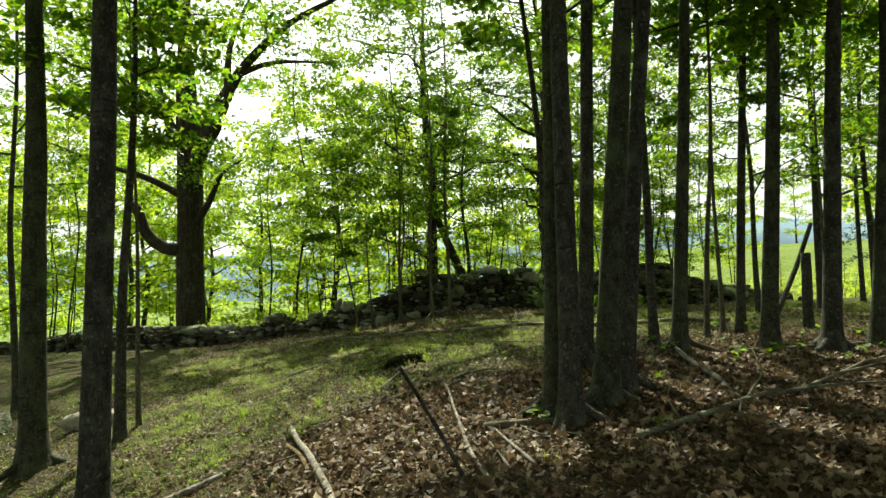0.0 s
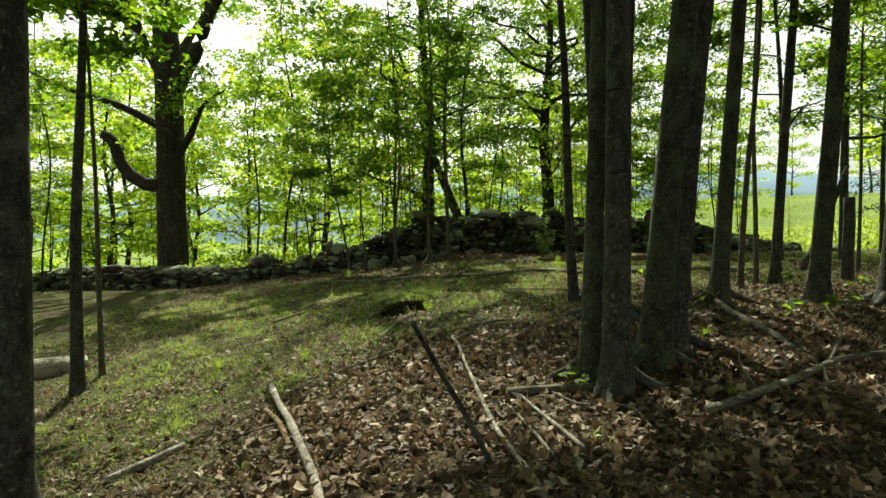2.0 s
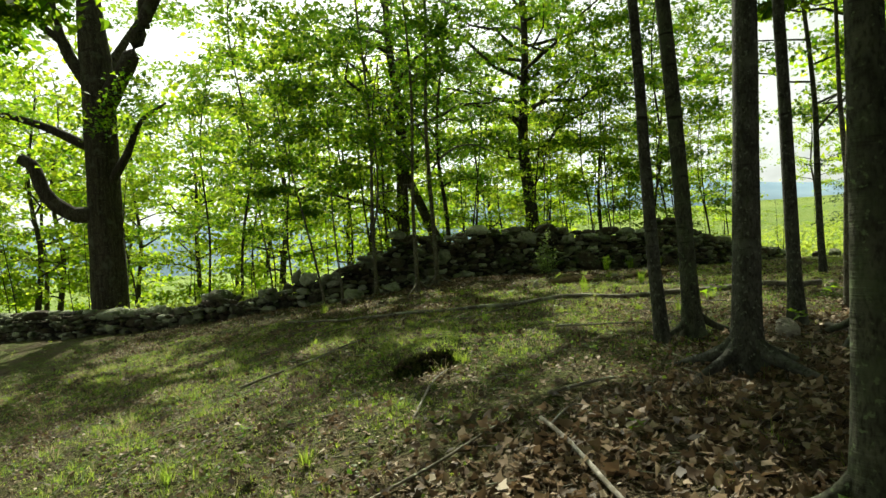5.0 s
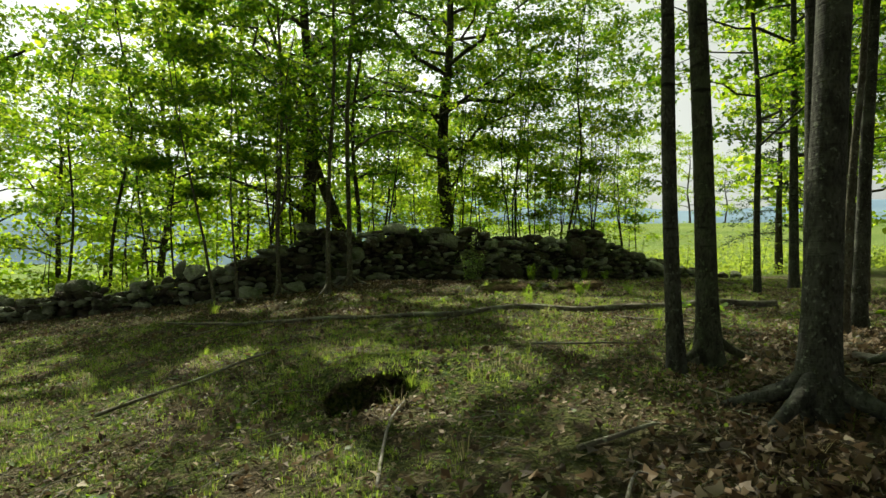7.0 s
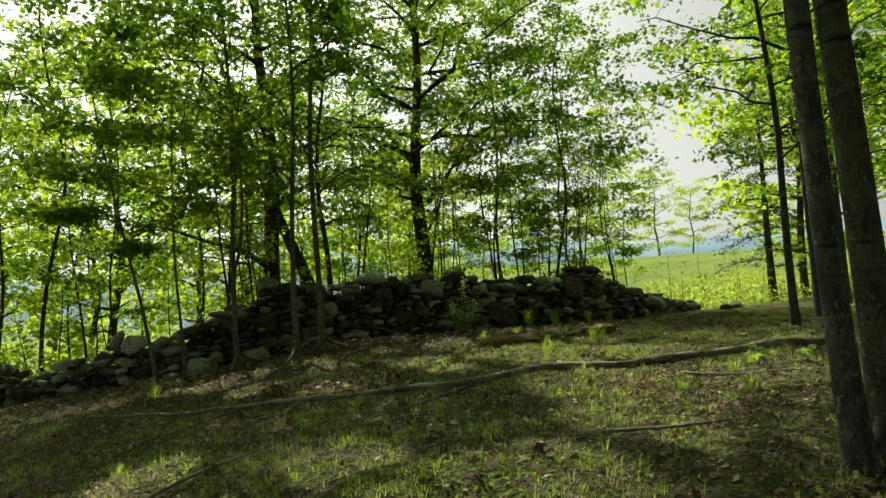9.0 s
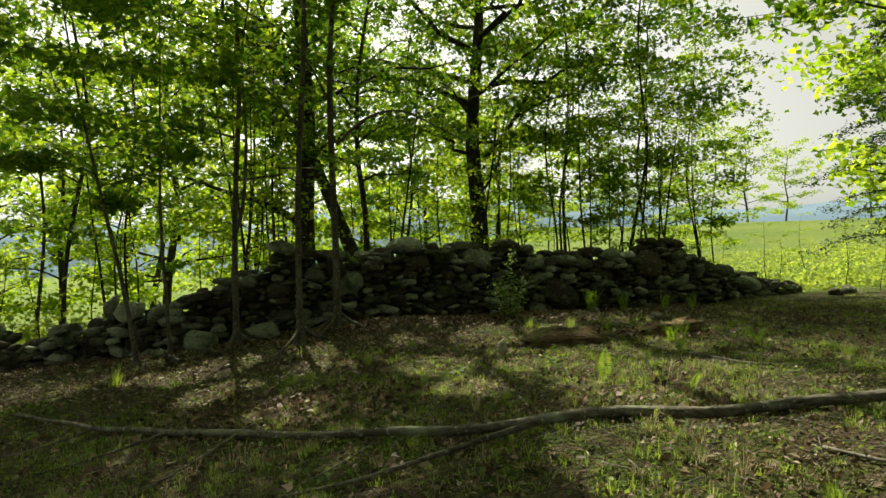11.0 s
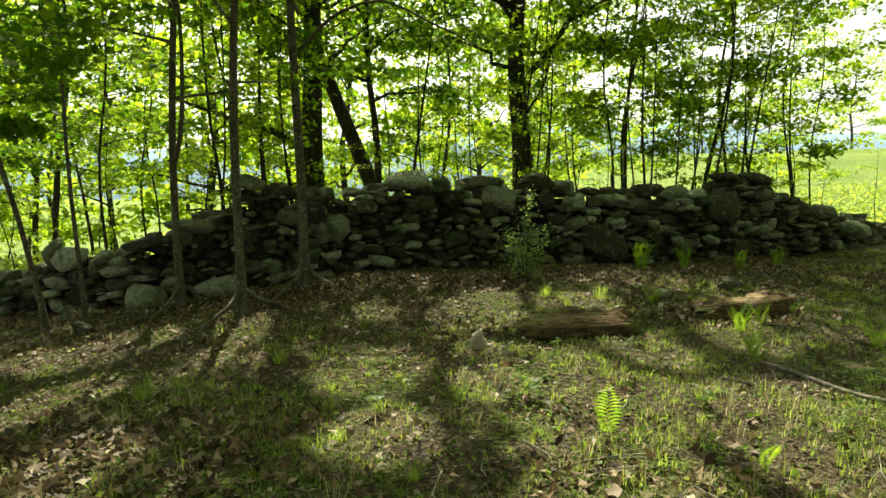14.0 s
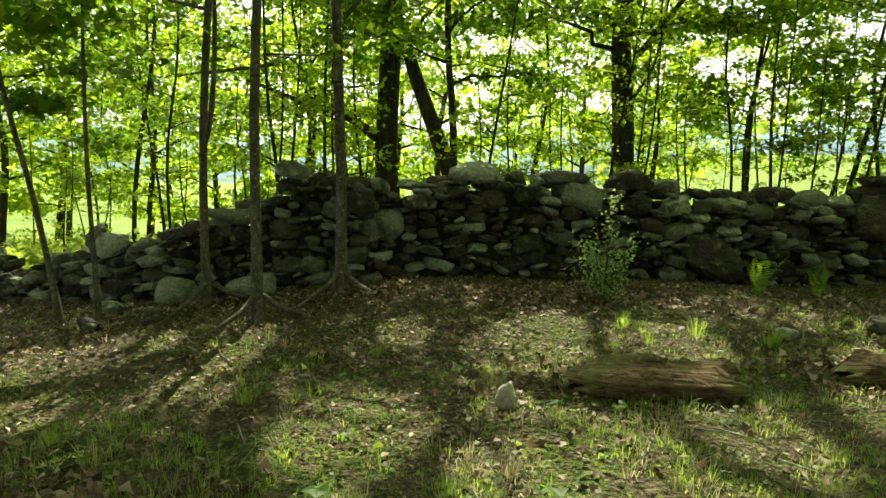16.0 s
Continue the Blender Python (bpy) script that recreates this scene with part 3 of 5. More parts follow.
# tall trunks round the path: x, y, diameter, lean x, lean y, roots
TALL = ((-5.95, 8.95, 0.36, -0.025, 0, 3), (-3.25, 5.75, 0.26, 0.012, 0, 0), (1.01, 6.72, 0.17, 0.03, 0, 2), (1.14, 6.4, 0.225, 0.014, 0.01, 3), (1.63, 6.9, 0.25, 0.075, 0.0, 3), (1.95, 7.3, 0.21, 0.085, 0, 1),
        (3.50, 9.66, 0.21, 0.06, 0, 3), (5.6, 12.0, 0.17, 0.05, 0, 0), (5.08, 10.0, 0.25, 0.06, 0, 0), (5.88, 9.7, 0.28, 0.07, 0, 3), (6.75, 9.9, 0.22, 0.08, 0, 0), (1.93, 9.2, 0.235, 0.05, 0, 5), (2.13, 10.5, 0.18, -0.035, 0, 2), (3.46, 10.66, 0.15, -0.01, 0, 0))
GROVE = []
for i, (x, y, d, lx, ly, nr) in enumerate(TALL):
    H = 15 + (i * 37 % 5)
    # broad crowns, mostly above the view, enlarged to shade the clearing
    wide = i in (7, 11, 12, 13)
    spec = grow(100 + i, H, d / 2, (lx, ly), 0.03, 5.6 if wide else 6.6 + (i % 3) * 0.5, (5.6 if i == 13 else 7.0) if wide else 4.4, 26 if wide else 15, 6 if wide else 5, 66 if wide else 56, 0.205, 0.3 if wide else 0.5, 0.7, 16, small=True)
    GROVE.append(put(tree("forest_tree", spec, BARK if i % 2 else BARK_MOSS, LEAF, "tall straight grey-barked tree with high green crown", group="tall trees of the grove", roots=nr, root_r=d * (0.34 if nr > 4 else 0.25), seed=i), x, y))
# unseen tree copies behind and beside the path, added to block sky light
for i, (x, y) in enumerate(((-8.5, 3.5), (-3.2, -3.0), (2.2, -4.2), (5.6, 1.5), (8.3, 4.6), (10.8, 7.6), (12.5, 2.5), (-11.5, 5.5), (-7, -2.5), (-1, -9), (7, -5), (14.5, 10.5), (-14.5, 9.5), (1.5, 0.2), (-5.5, 0.5), (4.4, -1.2), (-10.5, 0.5), (9.8, 0.5), (0.3, -6), (-5, -7), (4.6, -8.5), (12, -3), (-13, 2), (16, 6))):
    again(GROVE[(0, 1, 2, 3, 4, 5, 8, 9)[i % 8]], x, y, i * 83.0 % 360)

# slimmer poles in the grove: x, y, diameter, lean x, height, crown base, reach
POLES = ((-5.13, 9.69, 0.17, 0.01, 9, 4.8, 1.8), (-5.3, 10.6, 0.085, -0.03, 8, 4.6, 1.6), (-10.0, 14.3, 0.16, -0.02, 13, 5.0, 3.4), (4.69, 11.4, 0.10, 0.03, 9, 4.5, 1.8), (5.22, 11.9, 0.09, 0.0, 8, 4.2, 1.8), (1.72, 10.4, 0.14, -0.07, 10, 5.8, 1.8),
         (8.4, 16.7, 0.15, -0.04, 11, 2.7, 4.4), (8.9, 14.6, 0.08, 0.02, 10, 3.8, 2.4), (12.6, 13.0, 0.18, 0.0, 12, 4.0, 2.8), (12.5, 18.0, 0.2, 0.0, 12, 3.8, 3.0), (17.1, 22.5, 0.24, 0.0, 12, 3.6, 3.4), (14.2, 21.0, 0.18, 0.0, 12, 3.9, 3.0), (20.5, 25.5, 0.28, 0.0, 13, 3.8, 3.6), (11.3, 18.6, 0.26, 0.0, 13, 3.2, 3.8), (11.8, 15.4, 0.16, 0.0, 11, 3.9, 2.8))
for i, (x, y, d, lx, H, cb, reach) in enumerate(POLES):
    spec = grow(200 + i, H, d / 2, (lx, 0), 0.05, cb, reach, 14, 5, 46, 0.14, 0.4, 0.35, 10)
    put(tree("pole_tree", spec, BARK_THIN if d < 0.12 else BARK, LEAF, "slim straight young tree with thin grey bark", group="young trees of the grove", seed=i), x, y)

# bare saplings in front of the wall: x, y, diameter, lean
SAPLINGS = []
for i, (x, y, d, lx, H, cb, reach, nl) in enumerate(((-0.5, 19.35, 0.105, -0.012, 12, 5.0, 2.7, 16), (0.08, 20.4, 0.13, 0.0, 14, 5.2, 3.1, 20), (-1.55, 20.35, 0.10, -0.03, 12, 2.6, 3.2, 20), (-2.85, 19.6, 0.07, -0.16, 6.5, 2.4, 1.9, 11), (-2.4, 19.6, 0.055, -0.05, 6, 2.2, 1.7, 10))):
    spec = grow(300 + i, H, d / 2, (lx, 0.01), 0.08, cb, reach, nl, 6, 46, 0.135, 0.45, 0.7, 10)
    SAPLINGS.append(put(tree("sapling", spec, BARK_THIN, LEAF_DARK if i < 2 else LEAF, "slim forked sapling standing before the stone wall", "sapling", "saplings before the wall", roots=3 if d > 0.09 else 0, root_r=0.035, seed=i), x, y))

# the broad old tree behind the low end of the wall
trunk = tube(curve([(0, 0, -0.6), (0.0, 0, 0.0), (-0.02, 0, 1.2), (-0.05, 0, 4), (-0.1, 0, 8.5), (-0.3, 0, 12), (-0.2, 0, 16)], 5), np.r_[0.85, 0.8, 0.72, 0.66, 0.62, 0.6, np.linspace(0.6, 0.5, 15), np.linspace(0.5, 0.1, 10)], 20, 0.04, 5)
oak_limbs = [([(-0.4, -0.2, 3.9), (-1.0, -0.3, 4.0), (-1.7, -0.4, 4.6), (-2.1, -0.4, 5.6), (-2.5, -0.4, 5.9)], 0.27, 0.17), ([(0.3, -0.2, 5.0), (0.9, -0.3, 5.9), (1.5, -0.5, 7.0), (2.4, -0.6, 7.6)], 0.17, 0.03), ([(0.2, -0.2, 7.6), (1.3, -0.5, 9.3), (2.3, -0.8, 11.2), (4.6, -1.5, 13.0), (7.5, -2, 14.2)], 0.34, 0.07), ([(1.8, -0.6, 10.2), (1.9, -0.6, 12.5), (2.8, -0.4, 15)], 0.2, 0.05),
             ([(-0.2, 0, 8.2), (-1.0, -0.2, 9.7), (-1.4, -0.4, 12), (-1.3, -0.6, 15.5)], 0.24, 0.06), ([(-0.3, 0, 6.2), (-1.8, -0.5, 7.0), (-3.4, -0.8, 7.5), (-5.4, -1.2, 8.4)], 0.17, 0.03), ([(-0.9, -0.2, 9.7), (-2.6, -0.6, 11.2), (-5, -1, 12.5)], 0.14, 0.03), ([(2.3, -0.8, 11.2), (3.9, -1.0, 11.6), (6.2, -1.4, 11.4)], 0.14, 0.03), ([(0.1, 0.3, 9), (0.6, 1.6, 11), (1.0, 3.0, 13)], 0.2, 0.04)]
old_tree = tagged(new("old_tree"), "massive dark old oak with a broken stub limb", "tree")
part("trunk", trunk, BARK_OAK, old_tree)
orng = np.random.default_rng(77)
oc = []
for i, (P, a, b) in enumerate(oak_limbs):
    C = curve(P, 5)
    part("limb", tube(C, np.linspace(a, b, len(C)), 10, 0.07, i), BARK_OAK, old_tree)
    if i:
        for p in C[len(C) * 3 // 5:]:
            for q in range(4):
                d = orng.normal(size=3) * (1.0, 1.0, 0.45)
                oc.append(p + d + orng.normal(size=(55, 3)) * (0.42, 0.42, 0.16))
part("crown", leaves(np.concatenate(oc), 0.15, orng), LEAF, old_tree, smooth=False)
put(old_tree, -10.9, 26.0)

# trees close behind the wall
def limb_with_leaves(ob, points, r_a, r_b, mat, leaf_mat, count, seed):
    """A single limb of its own course, with leaves along its outer part."""
    rng = np.random.default_rng(seed)
    P = curve(points, 6)
    part("limb", tube(P, np.linspace(r_a, r_b, len(P)), 8, 0.06, seed), mat, ob)
    if count:
        C = P[rng.integers(len(P) // 3, len(P), count)] + rng.normal(size=(count, 3)) * (0.34, 0.34, 0.13)
        part("crown", leaves(C, 0.14, rng, 0.6), leaf_mat, ob, smooth=False)


spec = grow(400, 15, 0.30, (0.005, 0), 0.12, 4.6, 5.2, 30, 7, 72, 0.165, 0.5, 0.3, 14, thick=0.09)
maple = put(tree("maple_tree", spec, BARK_OAK, LEAF, "dark-trunked maple with layered green foliage behind the wall", seed=1), 4.75, 28.4)
limb_with_leaves(maple, [(0.15, -0.1, 4.6), (0.7, -0.3, 5.3), (1.4, -0.6, 6.5), (1.9, -0.9, 8.0)], 0.085, 0.035, BARK_OAK, LEAF, 160, 1)
limb_with_leaves(maple, [(1.0, -0.4, 5.8), (1.9, -0.7, 6.3), (3.1, -1.0, 6.6)], 0.05, 0.02, BARK_OAK, LEAF, 160, 2)
limb_with_leaves(maple, [(0.1, -0.1, 3.6), (0.5, -0.3, 4.4), (0.7, -0.5, 6.0)], 0.045, 0.02, BARK_OAK, LEAF, 80, 3)
limb_with_leaves(maple, [(-0.1, -0.1, 5.6), (-0.9, -0.4, 6.5), (-1.7, -0.8, 7.1), (-2.6, -1.0, 7.4)], 0.06, 0.02, BARK_OAK, LEAF, 160, 4)
spec = grow(401, 15, 0.26, (-0.03, 0), 0.10, 3.6, 4.0, 24, 7, 50, 0.15, 0.45, 0.3, 14, thick=0.09)
maple = put(tree("maple_tree", spec, BARK_OAK, LEAF_DARK, "dark-trunked maple with a low drooping limb", seed=2), -0.55, 26.6)
limb_with_leaves(maple, [(-0.15, -0.1, 2.3), (-0.9, -0.2, 2.8), (-1.9, -0.4, 3.1), (-3.0, -0.5, 3.5)], 0.10, 0.03, BARK_OAK, LEAF_DARK, 110, 5)
spec = grow(402, 10, 0.24, (-0.36, 0), 0.06, 5.0, 3.0, 14, 5, 55, 0.14, 0.5, 0.3, 14)
put(tree("leaning_tree", spec, BARK_OAK, LEAF, "dark tree leaning steeply behind the wall", seed=3), 1.3, 27.9)
# one with two slim stems seen over the wall's middle
spec = grow(403, 11, 0.09, (0.03, 0), 0.18, 3.0, 2.8, 18, 6, 44, 0.14, 0.45, 0.3, 9, thick=0.08)
put(tree("maple_tree", spec, BARK_OAK, LEAF_DARK, "slender dark maple with dense layered leaves", seed=4), 0.9, 25.3)

# limbs of their own on the saplings before the wall
limb_with_leaves(SAPLINGS[1], [(0.0, 0, 3.15), (0.5, -0.05, 3.6), (1.1, -0.1, 3.75), (1.8, -0.15, 3.45), (2.3, -0.2, 3.2)], 0.028, 0.008, BARK_THIN, LEAF_DARK, 90, 6)
limb_with_leaves(SAPLINGS[2], [(-0.05, 0, 1.75), (0.10, -0.03, 2.3), (0.16, -0.05, 3.4), (0.10, -0.05, 4.8), (0.3, -0.1, 6.2)], 0.036, 0.012, BARK_THIN, LEAF_DARK, 120, 7)
limb_with_leaves(SAPLINGS[1], [(0.0, 0, 3.6), (-0.4, -0.1, 4.4), (-0.9, -0.2, 5.0), (-1.7, -0.3, 5.3)], 0.028, 0.008, BARK_THIN, LEAF_DARK, 140, 8)
limb_with_leaves(SAPLINGS[0], [(0.0, 0, 3.3), (-0.5, 0.1, 3.9), (-1.2, 0.1, 4.2)], 0.02, 0.006, BARK_THIN, LEAF_DARK, 100, 9)

# understorey behind the wall, in six forms, repeated
UNDER = []
for i in range(6):
    spec = grow(500 + i, 12.0 + 1.3 * (i % 4), 0.036 + 0.009 * (i % 3), (0.02 * (i - 2), 0), 0.22, 2.3 + 0.4 * (i % 3), 2.9, 20, 5, 34, 0.165, 0.4, 0.3, 8)
    UNDER.append(tree("young_maple", spec, BARK_OAK, LEAF_YOUNG if i % 3 == 1 else LEAF, "young maple with spreading yellow-green leaves", group="young maples behind the wall", seed=i))
spots = ((-4.4, 24.6), (-2.6, 27.2), (-6.6, 26.8), (-17.5, 28.6), (-20, 31), (2.6, 31.5), (6.9, 27.4), (8.4, 30.5), (10.6, 28.4), (6.0, 34), (-23.5, 36), (-14, 36), (0.8, 35.5), (-19, 23.5), (-23, 28), (12.3, 31.0), (10.2, 36), (-27, 31), (3.0, 38), (-17, 41), (-26, 42), (-15.5, 25.0), (15.5, 33), (8.9, 26.9), (11.8, 27.4), (13.8, 29.5), (7.9, 29.0), (9.6, 32.5), (5.8, 30.5), (-9.2, 31.5), (-6.6, 33.0), (-8.0, 35.5))
for i, (x, y) in enumerate(spots):
    f = put if i < 6 else again
    f(UNDER[i % 6], x, y, i * 77.0 % 360, (0.6 if x > 9 else 0.85) + 0.3 * (i * 0.37 % 1))

# thin saplings behind the wall
THIN = []
for i in range(4):
    spec = grow(600 + i, 5.2 + 0.5 * i, 0.03, (0.03 * (i - 1.5), 0), 0.14, 0.9, 0.9, 11, 3, 13, 0.11, 0.6, 0.2, 6, small=True)
    THIN.append(tree("thin_sapling", spec, BARK_OAK, LEAF_YOUNG, "thin upright sapling with bright new leaves", "sapling", "thin saplings behind the wall", limb_parts=False, seed=i))
trng = random.Random(9)
for i in range(44):
    x = trng.uniform(-22, 14) if i % 3 == 0 else trng.uniform(-2, 13)
    y = wall_at(max(min(x, 13), -28)) + trng.uniform(1.6, 9)
    f = put if i < 4 else again
    f(THIN[i % 4], x, y, trng.uniform(0, 360), trng.uniform(0.75, 1.25))

# farther woods down the slope and the tree line across the field
FARW = []
for i in range(3):
    spec = grow(700 + i, 15, 0.18, (0, 0), 0.2, 1.5, 4.6, 18, 5, 36, 0.34, 0.45, 0.3, 8, 0.5, 0.25, small=True)
    FARW.append(tree("far_tree", spec, BARK_OAK, LEAF_YOUNG, "broadleaf tree in fresh leaf beyond the meadow edge", group="far trees", limb_parts=False, seed=i))
far_spots = [(-34, 44), (-26, 50), (-18, 46), (-11, 52), (-4, 48), (3, 55), (-40, 60), (-30, 66), (-16, 64), (-6, 70), (5, 72), (12, 60), (-46, 48), (-38, 36), (24, 30), (29, 24), (60, 125), (70, 120), (80, 112), (92, 116), (104, 108), (50, 130), (-32, 26), (-36, 30), (22, 16), (26, 12), (18, 13), (-22, 56), (-12, 80), (18, 80), (-50, 70), (30, 33), (36, 30), (-30, 40), (-22, 44), (-14, 46), (-8, 43), (-1, 43), (6, 46), (-36, 52), (-20, 38), (10, 50)]
for i, (x, y) in enumerate(far_spots):
    f = put if i < 3 else again
    f(FARW[i % 3], x, y, i * 53.0 % 360, 0.85 + 0.35 * (i * 0.61 % 1))


# hemlock at the field's edge, and low bushes in the meadow
hrng = np.random.default_rng(31)
hemlock = tagged(new("hemlock"), "dark sparse hemlock with level boughs at the field edge", "conifer")
part("trunk", tube(curve([(0, 0, -0.3), (0, 0, 3), (0.1, 0, 7), (0.1, 0, 11)], 4), np.linspace(0.2, 0.03, 13), 9, 0.04, 2), BARK_OAK, hemlock)
for i in range(26):
    z, a = 1.6 + 9 * (i / 26), i * 2.4
    L = 3.6 * (1 - 0.8 * i / 26) * hrng.uniform(0.7, 1.15)
    P = np.array([(math.cos(a) * L * u, math.sin(a) * L * u, z + 0.1 * L * u - 0.35 * L * u * u) for u in np.linspace(0, 1, 7)])
    bough = part("bough", tube(P, np.linspace(0.03, 0.006, 7), 5, 0.04, i), BARK_OAK, hemlock)
    C = np.repeat(P[1:], 45, 0) + hrng.normal(size=(270, 3)) * (0.26, 0.26, 0.07)
    part("needles", crumbs(C, 0.16, hrng), NEEDLE, bough, smooth=False)
put(hemlock, 21.5, 29.5)
for i, (x, y, k) in enumerate(((11.8, 27.6, 0.34), (13.6, 28.6, 0.40), (15.4, 28.2, 0.32), (16.8, 30.5, 0.42), (14.6, 31.5, 0.45), (18.5, 28.6, 0.36), (20.4, 32.5, 0.5), (12.8, 30.0, 0.45), (17.6, 26.4, 0.3), (23.5, 33.5, 0.5), (-2.6, 24.4, 0.45), (-4.9, 26.2, 0.5), (-6.3, 24.8, 0.42), (-8.2, 26.6, 0.5), (-3.6, 28.6, 0.6), (-6.8, 29.4, 0.6), (-9.6, 29.8, 0.6), (-12.4, 28.0, 0.5), (-14.6, 31.0, 0.6), (0.4, 24.3, 0.35), (2.6, 25.6, 0.42), (3.9, 26.6, 0.40), (6.2, 26.2, 0.42), (8.2, 27.6, 0.45))):
    bush = again(THIN[i % 4], x, y, i * 61.0, k)
    bush.scale = (k * 1.5, k * 1.5, k)
    bush.name = "meadow_bush"
    tagged(bush, "low bright green bush in the rough meadow beyond the wall", "bush", "meadow bushes")


# gaps in the crowns, through which the sun reaches the clearing: ground x, y, radius
CLEARING_GAPS = ((-0.4, 18.9, 0.22), (-0.25, 18.4, 0.26), (-0.09, 17.9, 0.24), (-0.2, 17.4, 0.25), (2.4, 19.2, 0.30), (2.2, 18.5, 0.42), (3.4, 18.8, 0.40), (-1.4, 18.5, 0.34), (-1.8, 18.2, 0.3), (-2.4, 18.3, 0.3), (-1.25, 16.8, 0.35), (1.1, 16.8, 0.36), (1.03, 18.8, 0.25), (2.5, 16.7, 0.34), (3.45, 17.0, 0.3), (2.1, 16.3, 0.3),
                 (3.0, 15.9, 0.30), (1.2, 15.6, 0.3), (2.46, 15.3, 0.35), (2.4, 14.6, 0.4), (3.9, 15.2, 0.6), (4.6, 17.4, 0.3), (-0.5, 15.4, 0.3), (2.4, 13.2, 0.55), (3.3, 13.0, 0.5), (1.64, 13.3, 0.35), (5.2, 18.4, 0.4), (2.0, 17.15, 0.2))
SLOPE_GAPS = ((-7.4, 18.6, 0.5), (-6.2, 16.2, 0.55), (-4.9, 15.4, 0.5), (-7.6, 16.2, 0.4), (-3.4, 12.3, 0.45), (-3.0, 11.7, 0.35), (-1.94, 8.9, 0.28), (-1.5, 9.6, 0.42), (-3.8, 9.1, 0.45), (-4.8, 11.1, 0.5), (-5.5, 11.3, 0.45), (-3.0, 9.8, 0.4), (-0.5, 10.6, 0.34), (0.2, 11.2, 0.45), (1.9, 12.6, 0.5), (0.45, 6.9, 0.28), (0.8, 5.6, 0.22),
              (2.4, 7.3, 0.4), (3.9, 8.4, 0.4), (3.9, 9.3, 0.35), (0.65, 9.7, 0.3), (-1.5, 9.1, 0.25), (1.4, 11.9, 0.4), (-2.2, 13.4, 0.35), (-4.2, 13.4, 0.5), (-0.7, 12.4, 0.35), (5.6, 8.9, 0.4), (3.2, 6.0, 0.26), (-2.6, 7.4, 0.3), (2.7, 5.0, 0.2), (4.3, 6.7, 0.3), (5.0, 7.6, 0.34), (1.9, 5.3, 0.2), (3.6, 5.4, 0.22), (2.3, 6.3, 0.2))


def open_crown(crown):
    """Takes away the high leaves that stand in the way of the sun there."""
    me = crown.data
    V = np.empty(len(me.vertices) * 3)
    me.vertices.foreach_get("co", V)
    V = V.reshape(-1, 3)
    M = np.array(crown.parent.matrix_basis @ crown.matrix_basis)
    k, faces = (6, LEAF_FACES) if len(V) * 4 == len(me.polygons) * 6 else (4, SMALL_FACES)
    C = V.reshape(-1, k, 3).mean(1) @ M[:3, :3].T + M[:3, 3]
    S = np.array(sun_dir)
    keep = np.ones(len(C), bool)
    for x, y, r in CLEARING_GAPS + SLOPE_GAPS:
        D = C - np.array((x, y, ground(x, y)))
        t = D @ S
        keep &= (np.linalg.norm(D - t[:, None] * S, axis=1) > r * 1.35) | (t < 3)
    if keep.all():
        return
    W = V.reshape(-1, k, 3)[keep].reshape(-1, 3)
    F = faces[None] + (np.arange(keep.sum()) * k)[:, None, None]
    thin = bpy.data.meshes.new("crown")
    thin.from_pydata(W.tolist(), [], F.reshape(-1, 3).tolist())
    thin.materials.append(me.materials[0])
    crown.data = thin


for ob in [o for o in scene.objects if o.type == "MESH" and o.name.startswith("crown") and o.parent]:
    open_crown(ob)


# ---- floor cover ----
crng = np.random.default_rng(21)


def patchy(x, y, s=1.0):
    return np.sin(x * 1.3 * s + 1.2 * np.sin(y * 0.9 * s)) * np.sin(y * 1.1 * s + 1.4 * np.sin(x * 0.7 * s + 2))


def grassy(x, y):
    g = 1.1 * np.exp(-(((x + 2.0) / 4.6) ** 2 + ((y - 12.6) / 3.6) ** 2)) + 0.9 * np.exp(-(((x - 4.5) / 4.5) ** 2 + ((y - 15.2) / 2.6) ** 2)) + 0.5 * np.exp(-(((x - 5) / 3.0) ** 2 + ((y - 18.5) / 1.6) ** 2)) + 0.6 * np.exp(-(((x + 4) / 2.5) ** 2 + ((y - 8) / 2.5) ** 2)) + 0.45 * np.exp(-(((x - 2.0) / 3.0) ** 2 + ((y - 16.5) / 2.2) ** 2)) + 0.95 * np.exp(-(((x + 6.5) / 3.2) ** 2 + ((y - 16.6) / 2.6) ** 2)) + 0.9 * np.exp(-(((x - 11.5) / 4.5) ** 2 + ((y - 20) / 4.0) ** 2))
    return np.clip(g + 0.35 * patchy(x, y, 1.6) - 0.12, 0, 1)


def burrow(x, y):
    return (np.abs(x + 0.85) < 0.42) & (np.abs(y - 11.0) < 0.34)


def brown(x, y):
    """Where dry leaves lie thick: the grove, and drifts in the clearing."""
    b = smooth01((x + 2.6 - 0.25 * (y - 6)) / 1.6) * smooth01((9.6 - y + 0.35 * x) / 2.0)
    for cx, cy, rx, ry in ((-0.3, 15.6, 1.5, 0.8), (2.0, 18.0, 0.6, 0.7), (2.4, 14.6, 0.9, 0.5), (4.9, 18.3, 0.8, 0.6), (6.0, 9.5, 3.2, 2.2), (1.5, 20.3, 4.0, 0.5)):
        b = np.maximum(b, 0.85 * np.exp(-(((x - cx) / rx) ** 2 + ((y - cy) / ry) ** 2) ** 2))
    return np.clip(b, 0, 1)


